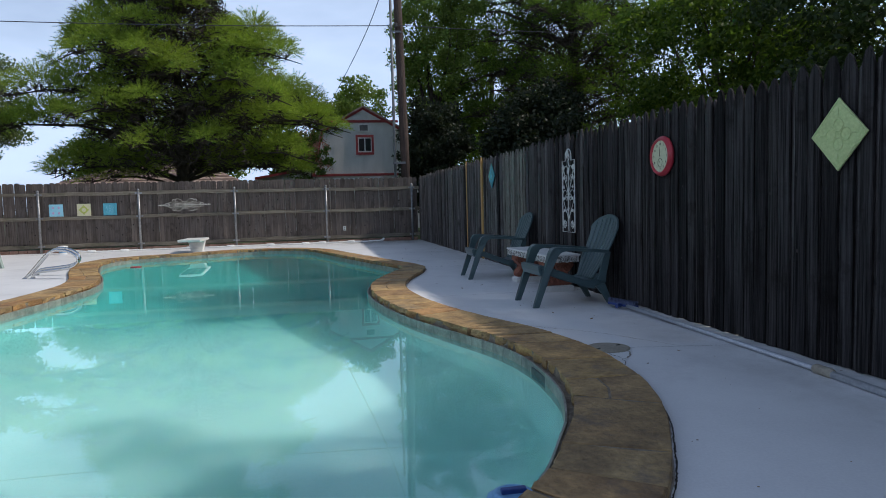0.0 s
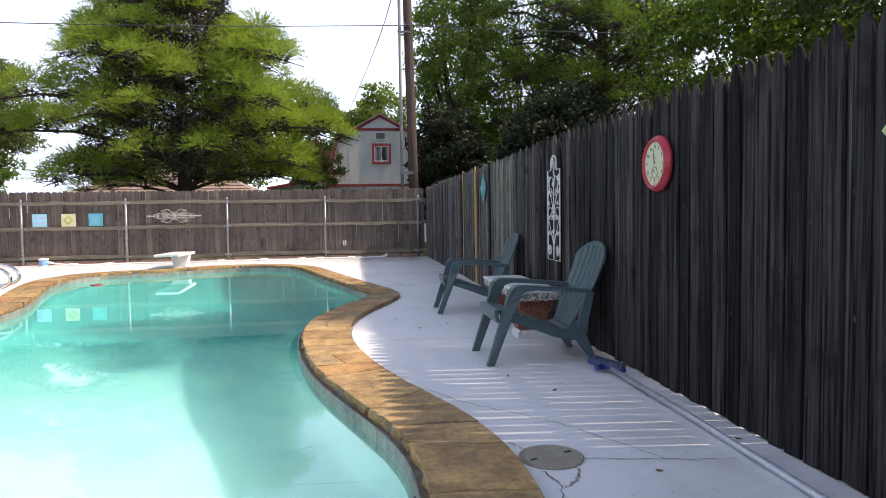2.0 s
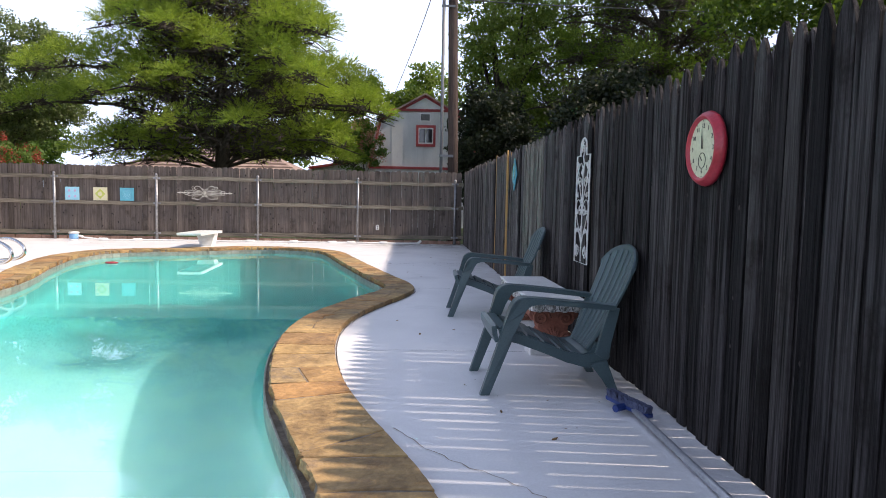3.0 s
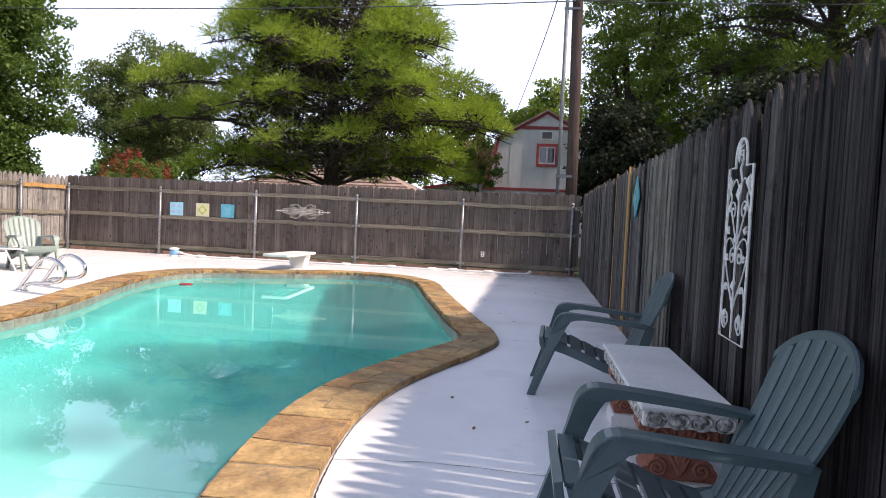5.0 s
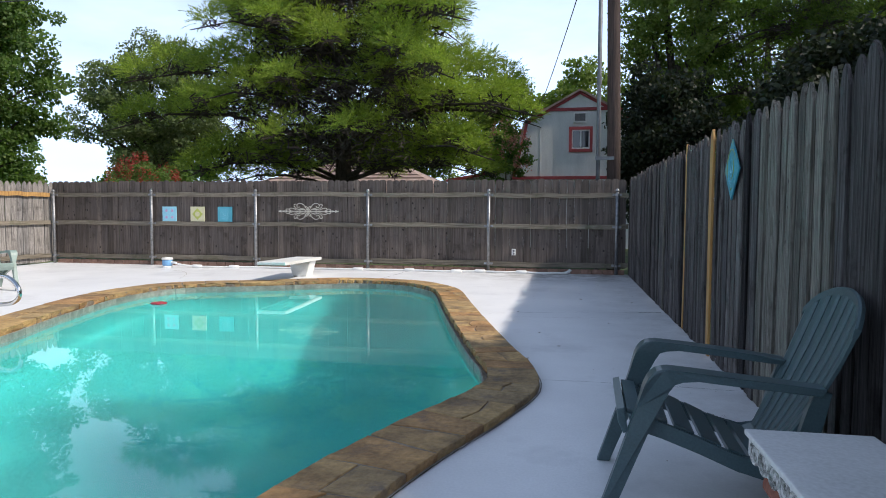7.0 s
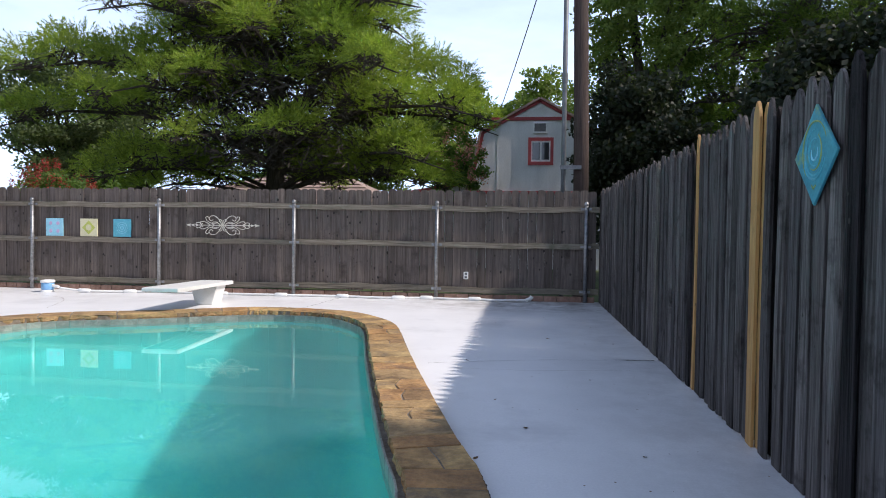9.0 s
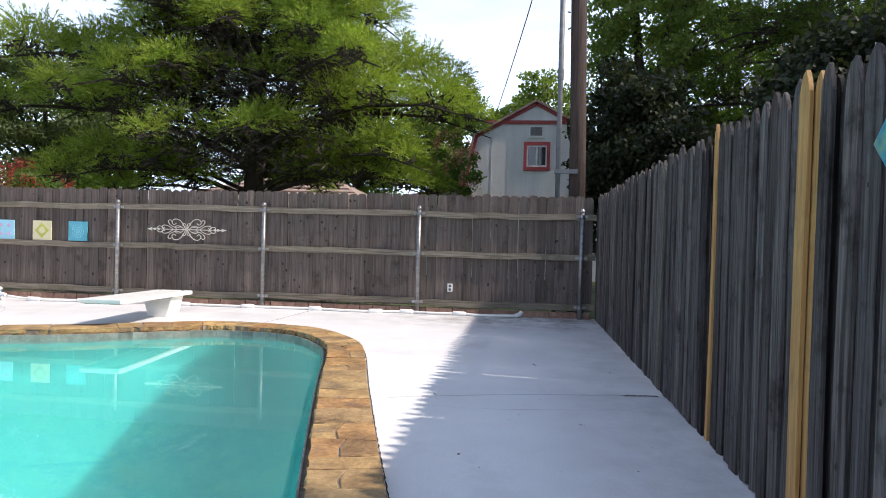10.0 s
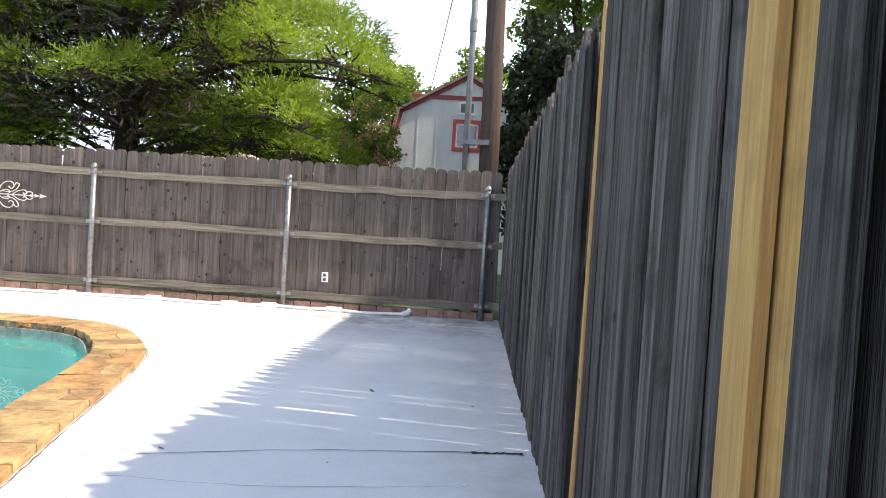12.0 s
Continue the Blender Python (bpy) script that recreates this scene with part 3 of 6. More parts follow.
bands = [[bed.verts.new((p.x, p.y, z)) for p in line] for line, z in ((top_a, -0.02), (top_a, 0.040), (top_b, 0.040), (low_b, -0.02), (inward(0.468), -0.022))]
for a, b in zip(bands, bands[1:]):
    for i in range(n_rim):
        bed.faces.new((a[i], a[(i + 1) % n_rim], b[(i + 1) % n_rim], b[i]))
part("mortar_bed", bed, M_MORTAR, pool)


# ---- fences ----
def picket_mesh(name, w, h, rnd, kind, mat, thick=0.018):
    """A board with a pointed, rounded or dog-eared top, slightly cupped and uneven; its foot at z 0, its face towards -y."""
    bm = bmesh.new()
    hw = w / 2
    j = lambda a: rnd.uniform(-a, a)
    if kind == "gothic":
        top = [(hw, h - 0.10 + j(0.01)), (hw * 0.72, h - 0.055), (hw * 0.4, h - 0.018), (hw * 0.1 + j(0.006), h), (-hw * 0.4, h - 0.018), (-hw * 0.72, h - 0.055), (-hw, h - 0.10 + j(0.01))]
    else:
        top = [(hw, h - 0.045 + j(0.006)), (hw * 0.86, h - 0.02), (hw * 0.55, h - 0.003), (j(0.005), h), (-hw * 0.55, h - 0.003), (-hw * 0.86, h - 0.02), (-hw, h - 0.045 + j(0.006))]
    mids = [h * 0.66, h * 0.33]
    left = [(-hw + j(0.003), z) for z in mids]
    right = [(hw + j(0.003), z) for z in mids[::-1]]
    pts = [(-hw, j(0.008)), (hw, j(0.008))] + right + top + left
    prism(bm, pts, "y", 0.0, thick, 0.0025)
    bow, twist = j(0.006), j(0.004)
    for v in bm.verts:
        t = v.co.z / h
        v.co.y += bow * math.sin(math.pi * t) + twist * t * v.co.x / hw
        v.co.x += bow * 0.5 * math.sin(2 * math.pi * t)
    bmesh.ops.recalc_face_normals(bm, faces=bm.faces)
    me = bpy.data.meshes.new(name)
    bm.to_mesh(me)
    bm.free()
    me.materials.append(mat)
    return me


def put_piece(name, me, parent, m):
    ob = new(name, me)
    ob.parent = parent
    ob.matrix_basis = m
    return ob


rp = random.Random(11)
rk = random.Random(77)
side_knots = bmesh.new()
fence_right = setting("fence_right", "weathered grey stockade fence of pointed overlapping boards", "fence")
front_w = [rp.uniform(0.084, 0.108) for _ in range(14)]
front_set = [picket_mesh("picket", w, rp.uniform(1.80, 1.845), rp, "gothic", M_WOOD) for w in front_w]
# darker boards, picked mostly along the near stretch of the fence
dark_set = [picket_mesh("picket", w, rp.uniform(1.80, 1.845), rp, "gothic", M_WOOD_DARK) for w in front_w]
pale_set = [picket_mesh("picket", w, rp.uniform(1.80, 1.84), rp, "gothic", M_WOOD_PALE) for w in front_w[:5]]
rear_set = [picket_mesh("picket", rp.uniform(0.088, 0.096), rp.uniform(1.77, 1.82), rp, "gothic", M_WOOD) for _ in range(6)]
gold_set = [picket_mesh("picket", 0.088, 1.85, rp, "gothic", M_YELLOW), picket_mesh("picket", 0.05, 1.85, rp, "gothic", M_YELLOW), picket_mesh("picket", 0.086, 1.83, rp, "gothic", M_YELLOW)]
y = -3.0
put_piece("picket", front_set[0], fence_right, pose(X_R, 11.722, 0.004, 0, 0.05, -90))
for ry in (11.575, 11.655, 11.735, 11.815, 11.895):
    put_piece("picket", rear_set[1], fence_right, pose(X_R + 0.043, ry, 0.004, 0, 0, -90))
golds = {13.2: 1}
put_piece("picket", gold_set[0], fence_right, pose(X_R - 0.004, 11.905, 0.004, 0, 0.1, -90))
put_piece("picket", gold_set[2], fence_right, pose(X_R + 0.021, 11.833, 0.004, 0, 0.1, -90))
while y < 18.93:
    near = [g for g in golds if abs(g - y) < 0.07]
    pick = rp.randrange(14)
    if 11.62 < y < 11.97:
        y += 0.03
        continue
    if near:
        me = gold_set[golds.pop(near[0])]
    else:
        pick = pick % 5 if 9.36 < y < 10.5 or abs(y - 14.45) < 0.07 else pick
        me = pale_set[pick] if 9.36 < y < 10.5 or abs(y - 14.45) < 0.07 else (dark_set if rp.random() < (0.95 if y < 7.2 else 0.75 if y < 8.4 else 0.1) else front_set)[pick]
    put_piece("picket", me, fence_right, pose(X_R + rp.uniform(-0.006, 0.006), y, 0.005 + rp.uniform(-0.006, 0.004), rp.uniform(-0.2, 0.2), rp.uniform(-0.12, 0.12), -90 + rp.uniform(-2.0, 2.0)))
    for _ in range(rk.choice((0, 1, 1, 2, 3))):
        ky, kz, kr = y + rk.uniform(-0.025, 0.025), rk.uniform(0.15, 1.68), rk.uniform(0.003, 0.009)
        rim = [side_knots.verts.new((X_R - 0.0085, ky - kr * math.cos(math.pi * q / 4), kz + 1.6 * kr * math.sin(math.pi * q / 4))) for q in range(8)]
        side_knots.faces.new(rim)
    step = rp.choice((0.112, 0.118, 0.124, 0.132, 0.138))
    leaky = not near and rp.random() < (0.95 if 4.4 < y < 7.4 or 14.2 < y < 16.8 else 0.0)
    rear = y + front_w[pick] / 2 + rp.uniform(0.0013, 0.0029) + 0.046 if leaky else y + step / 2 + rp.uniform(-0.006, 0.006)
    put_piece("picket", rp.choice(rear_set), fence_right, pose(X_R + 0.0245 + rp.uniform(-0.003, 0.003), rear, -0.012, 0, rp.uniform(-0.06, 0.06), -90 + rp.uniform(-0.6, 0.6)))
    y += step
tagged(part("knots", side_knots, M_KNOT, fence_right), kind="stuff")
for z in (0.28, 0.95, 1.55):
    part("rail", box(bmesh.new(), X_R + 0.05, X_R + 0.09, -3.05, 18.95, z - 0.045, z + 0.045, 0.004), M_RAIL, fence_right)

fence_back = setting("fence_back", "weathered brown-grey board fence on steel posts with three rails", "fence")
back_set = [picket_mesh("picket", rp.uniform(0.134, 0.142), 1.70 + rp.uniform(-0.012, 0.012), rp, "ear", M_WOOD_BACK, 0.016) for _ in range(12)]
x = X_L + 0.06
while x < X_R - 0.03:
    put_piece("picket", rp.choice(back_set), fence_back, pose(x, Y_B + rp.uniform(-0.003, 0.003), 0.115 + rp.uniform(-0.008, 0.008), 0, rp.uniform(-0.35, 0.35), rp.uniform(-1, 1)))
    x += rp.choice((0.136, 0.138, 0.139, 0.140))
BACK_POSTS = [-9.38, -6.96, -4.54, -2.1, 0.35, 2.775]


def rail_mesh(length, rnd):
    bm = bmesh.new()
    n = 9
    rows = []
    wob = [rnd.uniform(-0.006, 0.006) for _ in range(n + 1)]
    for i in range(n + 1):
        px = length * i / n
        z = 0.014 * math.sin(math.pi * i / n) * rnd.choice((-1, 1)) * 0.5 + wob[i]
        rows.append([bm.verts.new(p) for p in ((px, 0.0, z - 0.045), (px, 0.036, z - 0.045), (px, 0.036, z + 0.045), (px, 0.004, z + 0.045))])
    for a, b in zip(rows, rows[1:]):
        for k in range(4):
            bm.faces.new((a[k], a[(k + 1) % 4], b[(k + 1) % 4], b[k]))
    bm.faces.new(rows[0][::-1])
    bm.faces.new(rows[-1])
    return bm


for a, b in zip(BACK_POSTS, BACK_POSTS[1:] + [X_R - 0.01]):
    for z in (1.515, 0.905, 0.175):
        ob = part("rail", rail_mesh(b - a - 0.006, rp), M_RAIL, fence_back)
        ob.location = (a + 0.003, Y_B - 0.041, z + rp.uniform(-0.012, 0.012))


def steel_post(parent, x, y, h, side=(0, 1)):
    bm = bmesh.new()
    tube(bm, [(x, y, 0.0), (x, y, h - 0.05)], 0.032, 14)
    post = part("post", bm, M_GALV, parent, smooth=True)
    cap = part("post_cap", lathe(bmesh.new(), [(0.036, 0), (0.038, 0.02), (0.03, 0.045), (0.014, 0.06), (0.0, 0.064)], 14, (x, y, h - 0.055)), M_GALV, post, smooth=True)
    for z in (1.515, 0.905, 0.175):
        bmc = bmesh.new()
        tube(bmc, [(x, y, z - 0.022), (x, y, z + 0.022)], 0.0365, 14)
        if side[1]:
            box(bmc, x - 0.085, x + 0.085, y + 0.016, y + 0.03, z - 0.02, z + 0.02)
        else:
            box(bmc, x - 0.03, x - 0.016, y - 0.085, y + 0.085, z - 0.02, z + 0.02)
        part("clamp", bmc, M_GALV, post)
    return post


for px in BACK_POSTS:
    steel_post(fence_back, px, Y_B - 0.078, 1.625)

fence_left = setting("fence_left", "sun-bleached grey board fence on steel posts, one newer board", "fence")
left_set = [picket_mesh("picket", rp.uniform(0.128, 0.14), rp.uniform(1.74, 1.79), rp, "gothic", M_WOOD_LEFT, 0.016) for _ in range(8)]
left_gold = picket_mesh("picket", 0.13, 1.77, rp, "gothic", M_YELLOW, 0.016)
y, k = 5.0, 0
while y < 18.99:
    me = left_gold if abs(y - 16.35) < 0.07 else rp.choice(left_set)
    put_piece("picket", me, fence_left, pose(X_L - 0.012, y, 0.03 + rp.uniform(-0.008, 0.008), 0, rp.uniform(-0.3, 0.3), 90 + rp.uniform(-1, 1)))
    y += rp.choice((0.141, 0.144, 0.146))
left_posts = [5.3, 7.7, 10.1, 12.5, 14.95, 17.4]
for a, b in zip(left_posts, left_posts[1:] + [18.85]):
    for z in (1.515, 0.905, 0.175):
        ob = part("rail", rail_mesh(b - a, rp), M_YELLOW if (a > 17 and z > 1.4) else M_RAIL, fence_left)
        ob.matrix_basis = pose(X_L + 0.042, a, z, 0, 0, 90)
for py in left_posts:
    steel_post(fence_left, X_L + 0.085, py, 1.65, (1, 0))

knots = bmesh.new()
for _ in range(260):
    kx, kz, r = rp.uniform(X_L + 0.2, X_R - 0.1), rp.uniform(0.25, 1.7), rp.uniform(0.006, 0.019)
    if min(abs(kz - z) for z in (1.515, 0.905, 0.175)) < 0.08:
        continue
    knots.faces.new([knots.verts.new((kx + r * math.cos(a) * rp.uniform(0.8, 1.1), Y_B - 0.0075, kz + 1.35 * r * math.sin(a))) for a in [2 * math.pi * q / 8 for q in range(8)]])
tagged(part("knots", knots, M_KNOT, fence_back), kind="stuff")
kerb = setting("brick_kerb", "row of reddish bricks laid along the foot of the fence", "brick kerb")
brick_me = bpy.data.meshes.new("brick")
bm = box(bmesh.new(), -0.098, 0.098, -0.045, 0.045, 0.0, 0.088, 0.005)
bm.to_mesh(brick_me)
bm.free()
brick_me.materials.append(M_BRICK)
x = X_L + 0.2
while x < X_R - 0.12:
    put_piece("brick", brick_me, kerb, pose(x, Y_B + 0.012 + rp.uniform(-0.006, 0.006), 0.0, 0, 0, rp.uniform(-1.2, 1.2)))
    x += 0.205
rear_wall = tagged(part("wall_rear", box(bmesh.new(), X_L, X_R, Y_F - 0.2, Y_F, -0.06, 2.6), M_BASE), "plain rendered wall closing the yard", "wall", kind="structure")


# ---- chairs ----
def adirondack(name, label, mat, m, group=""):
    """Moulded low lounge chair; its front feet stand at x 0, it faces -x."""
    c = thing(name, label, "chair", m, group)
    for s in (-1, 1):
        outline = [(-0.035, 0), (0.015, 0.15), (0.06, 0.29), (0.10, 0.42), (0.119, 0.49), (0.128, 0.52), (0.139, 0.545), (0.153, 0.563), (0.170, 0.576), (0.190, 0.5825), (0.215, 0.5845), (0.32, 0.577), (0.45, 0.566), (0.60, 0.552), (0.762, 0.535),
                   (0.752, 0.505), (0.60, 0.521), (0.45, 0.535), (0.32, 0.545), (0.265, 0.546), (0.232, 0.534), (0.212, 0.50), (0.195, 0.45), (0.16, 0.36), (0.09, 0.18), (0.022, 0)]
        frame_ = prism(bmesh.new(), outline, "y", 0.245, 0.292, 0.007)
        for v in frame_.verts:
            wide = min(max((v.co.z - 0.46) / 0.07, 0), 1)
            back_in = 0.03 * min(max((v.co.x - 0.45) / 0.3, 0), 1)
            v.co.y = s * ((v.co.y + wide * (0.034 if v.co.y > 0.27 else -0.01)) - wide * back_in)
        bmesh.ops.recalc_face_normals(frame_, faces=frame_.faces)
        part("leg_and_armrest", frame_, mat, c)
        side = [(0.07, 0.385), (0.18, 0.362), (0.32, 0.315), (0.46, 0.258), (0.58, 0.225), (0.68, 0.245), (0.74, 0.30), (0.745, 0.22), (0.70, 0.155), (0.60, 0.155), (0.48, 0.188), (0.34, 0.245), (0.20, 0.30), (0.09, 0.32)]
        part("side_panel", prism(bmesh.new(), side, "y", 0.222 * s, 0.25 * s, 0.005), mat, c)
        part("rear_leg", prism(bmesh.new(), [(0.62, 0.18), (0.72, 0.205), (0.765, 0.09), (0.803, 0.0), (0.755, 0.0), (0.715, 0.075), (0.66, 0.145)], "y", 0.224 * s + (0.027 if s > 0 else -0.027) - 0.028, 0.224 * s + (0.027 if s > 0 else -0.027) + 0.01, 0.005), mat, c)
    line = [(0.055, 0.405), (0.135, 0.392), (0.235, 0.358), (0.335, 0.318), (0.435, 0.276), (0.525, 0.243)]
    for (xa, za), (xb, zb) in zip(line, line[1:]):
        part("seat_slat", prism(bmesh.new(), [(xa + 0.012, za - 0.004), (xb - 0.012, zb + 0.004), (xb - 0.012, zb - 0.015), (xa + 0.012, za - 0.023)], "y", -0.232, 0.232, 0.005), mat, c)
    part("front_apron", prism(bmesh.new(), [(0.03, 0.40), (0.058, 0.408), (0.075, 0.31), (0.055, 0.305), (0.035, 0.35)], "y", -0.252, 0.252, 0.005), mat, c)
    scoop = bmesh.new()
    prism(scoop, [(0.53, 0.245), (0.59, 0.228), (0.635, 0.245), (0.665, 0.30), (0.69, 0.29), (0.66, 0.215), (0.60, 0.195), (0.53, 0.218)], "y", -0.225, 0.225, 0.005)
    part("seat_scoop", scoop, mat, c)
    foot, head = Vector((0.625, 0, 0.25)), Vector((0.918, 0, 0.88))
    nrm = Vector((-(head - foot).z, 0, (head - foot).x)).normalized()

    def half_width(t):
        return 0.185 + 0.105 * math.sin(min(t / 0.8, 1) * math.pi / 2)

    def arch(u):
        return 1.0 - 0.13 * u * u - 0.07 * u ** 6

    def on_back(t, yy, lift):
        p = foot.lerp(head, t) + nrm * (-0.022 * math.sin(math.pi * min(t, 1)) + 0.026 * (yy / 0.29) ** 2 + lift)
        return (p.x, yy, p.z)

    for k in range(-3, 4):
        ua, ub = (k - 0.5) / 3.5 + 0.017, (k + 0.5) / 3.5 - 0.017
        bm = bmesh.new()
        rows = []
        us = [ua + (ub - ua) * q / 4 for q in range(5)]
        for f in (0.0, 0.2, 0.4, 0.6, 0.75, 0.88, 0.96, 1.0):
            row = []
            for q, u in enumerate(us):
                t = f * arch(u)
                row.append((t, u * half_width(t), -0.006 if q in (0, 4) or f == 1.0 else 0.0))
            rows.append(row)
        front = [[bm.verts.new(on_back(*r)) for r in row] for row in rows]
        rear = [[bm.verts.new(on_back(t, yy, -0.018)) for t, yy, _ in row] for row in rows]
        for a in range(len(rows) - 1):
            for q in range(4):
                bm.faces.new((front[a][q], front[a][q + 1], front[a + 1][q + 1], front[a + 1][q]))
                bm.faces.new((rear[a][q + 1], rear[a][q], rear[a + 1][q], rear[a + 1][q + 1]))
            bm.faces.new((front[a + 1][0], rear[a + 1][0], rear[a][0], front[a][0]))
            bm.faces.new((front[a][4], rear[a][4], rear[a + 1][4], front[a + 1][4]))
        for q in range(4):
            bm.faces.new((front[-1][q], front[-1][q + 1], rear[-1][q + 1], rear[-1][q]))
            bm.faces.new((front[0][q + 1], front[0][q], rear[0][q], rear[0][q + 1]))
        bmesh.ops.recalc_face_normals(bm, faces=bm.faces)
        part("back_slat", bm, mat, c)
    rim = bmesh.new()
    loops = []
    for q in range(41):
        u = -0.99 + 1.98 * q / 40
        t1 = arch(u) * 1.004
        t0 = t1 - 0.055
        loops.append([rim.verts.new(on_back(tt, u * half_width(tt), lift)) for tt, lift in ((t0, -0.001), (t1 - 0.012, 0.003), (t1, -0.006), (t1 - 0.006, -0.021), (t0, -0.0195))])
    for a, b in zip(loops, loops[1:]):
        for q in range(5):
            rim.faces.new((a[q], a[(q + 1) % 5], b[(q + 1) % 5], b[q]))
    rim.faces.new(loops[0][::-1])
    rim.faces.new(loops[-1])
    bmesh.ops.recalc_face_normals(rim, faces=rim.faces)
    part("back_rim", rim, mat, c)
    for t, share in ((0.30, 0.9), (0.70, 0.66)):
        bm = bmesh.new()
        half = half_width(t) * share
        ring = []
        for q in range(9):
            yy = -half + 2 * half * q / 8
            ring.append([bm.verts.new(on_back(tt, yy, lift)) for tt, lift in ((t - 0.03, -0.0185), (t + 0.03, -0.0185), (t + 0.02, -0.036), (t - 0.02, -0.036))])
        for a, b in zip(ring, ring[1:]):
            for q in range(4):
                bm.faces.new((a[q], a[(q + 1) % 4], b[(q + 1) % 4], b[q]))
        bm.faces.new(ring[0][::-1])
        bm.faces.new(ring[-1])
        bmesh.ops.recalc_face_normals(bm, faces=bm.faces)
        part("back_brace", bm, mat, c)
    for s in (-1, 1):
        part("arm_support", prism(bmesh.new(), [(0.655, 0.24), (0.70, 0.215), (0.742, 0.24), (0.748, 0.31), (0.768, 0.40), (0.785, 0.48), (0.794, 0.512), (0.74, 0.527), (0.712, 0.45), (0.684, 0.35)], "y", 0.228 * s, 0.258 * s, 0.006), mat, c)
    return c


adirondack("adirondack_chair", "slate blue-green plastic adirondack chair beside the bench table, facing the pool", M_CHAIR, pose(2.048, 6.59, 0, 0, 0, 1), "chairs by the fence")
adirondack("adirondack_chair", "slate blue-green plastic adirondack chair against the grey fence", M_CHAIR, pose(2.03, 9.12, 0, 0, 0, -2), "chairs by the fence")
adirondack("adirondack_chair", "pale sage-green plastic adirondack chair in full sun", M_CHAIR_PALE, pose(-6.1, 14.1, 0, 0, 0, 150))


# ---- bench table ----
def bench():
    c = thing("garden_bench", "white cast concrete bench with carved edge on terracotta scroll supports", "bench", pose(2.67, 7.9, 0, 0, 0, 0.6))
    hx, hy = 0.205, 0.725
    bm = bmesh.new()
    box(bm, -hx + 0.012, hx - 0.012, -hy + 0.012, hy - 0.012, 0.345, 0.425, 0.006)
    top = part("bench_top", bm, M_CAST, c)
    part("top_slab", box(bmesh.new(), -hx, hx, -hy, hy, 0.412, 0.432, 0.007), M_CAST, top)
    def egg(px, py, along):
        bm = bmesh.new()
        bmesh.ops.create_uvsphere(bm, u_segments=10, v_segments=6, radius=1.0)
        for v in bm.verts:
            a, b, z = v.co.x, v.co.y, v.co.z
            v.co = Vector((px + (a * 0.032 if along == "x" else b * 0.009), py + (a * 0.032 if along == "y" else b * 0.009), 0.378 + z * 0.027))
        ob = part("carved_egg", bm, M_CAST_EDGE, top, smooth=True)
        ring = bmesh.new()
        pts = []
        for q in range(14):
            a = 2 * math.pi * q / 14
            u, w = 0.042 * math.cos(a), 0.034 * math.sin(a)
            pts.append((px + (u if along == "x" else 0), py + (u if along == "y" else 0), 0.378 + w))
        tube(ring, pts, 0.006, 5, closed=True)
        part("carved_ring", ring, M_CAST_EDGE, top)
    for s in (-1, 1):
        for i in range(4):
            egg(-0.142 + 0.0945 * i, s * (hy - 0.011), "x")
        for i in range(14):
            egg(s * (hx - 0.011), -0.63 + 0.097 * i, "y")
    for s in (-1, 1):
        py = s * 0.5
        part("plinth", prism(bmesh.new(), [(-0.175, 0.0), (0.175, 0.0), (0.175, 0.05), (0.16, 0.068), (-0.16, 0.068), (-0.175, 0.05)], "y", py - 0.11, py + 0.11, 0.006), M_CAST, c)
        prof = smooth_line([(-0.15, 0.07), (-0.165, 0.11), (-0.13, 0.15), (-0.10, 0.19), (-0.135, 0.24), (-0.185, 0.29), (-0.17, 0.345)], 4)
        outline = [(p[0], p[1]) for p in prof] + [(-p[0], p[1]) for p in prof[::-1]]
        ped = part("scroll_support", prism(bmesh.new(), outline, "y", py - 0.075, py + 0.075, 0.008), M_TERRA, c, "terracotta scroll support")
        for face in (-1, 1):
            for cxs, cz, r0, turn in ((-0.095, 0.275, 0.07, 1), (0.095, 0.275, 0.07, -1), (-0.095, 0.125, 0.045, -1), (0.095, 0.125, 0.045, 1)):
                pts = [(cxs + turn * r0 * (1 - t / 26) * math.cos(t * 0.55), py + face * 0.078, cz + r0 * (1 - t / 26) * math.sin(t * 0.55)) for t in range(25)]
                part("volute", tube(bmesh.new(), pts, 0.010, 6), M_TERRA, ped)
            for q in range(5):
                a = math.radians(-60 + 30 * q)
                part("acanthus", tube(bmesh.new(), [(0.0, py + face * 0.08, 0.10), (0.03 * math.sin(a), py + face * 0.086, 0.10 + 0.05 * math.cos(a) + 0.03), (0.06 * math.sin(a), py + face * 0.078, 0.17 + 0.05 * math.cos(a))], [0.012, 0.012, 0.004], 6), M_TERRA, ped)
    return c


bench()


# ---- wall decorations ----
def scroll(cx_, cz_, r, a0, turns, flip=1, n=18):
    return [(cx_ + flip * r * (1 - 0.8 * k / n) * math.cos(a0 + turns * 2 * math.pi * k / n), cz_ + r * (1 - 0.8 * k / n) * math.sin(a0 + turns * 2 * math.pi * k / n)) for k in range(n + 1)]


def iron_part(name, flat, r, parent, mat, depth=0.0):
    return part(name, tube(bmesh.new(), [(p[0], depth, p[1]) for p in flat], r, 6), mat, parent)


def blossom(name, x, z, r, n, parent, mat):
    bm = bmesh.new()
    for q in range(n):
        a = 2 * math.pi * q / n
        tube(bm, [(x, -0.004, z), (x + 0.6 * r * math.cos(a), -0.008, z + 0.6 * r * math.sin(a)), (x + r * math.cos(a), -0.002, z + r * math.sin(a))], [0.004, 0.0045, 0.0015], 5)
    return part(name, bm, mat, parent)


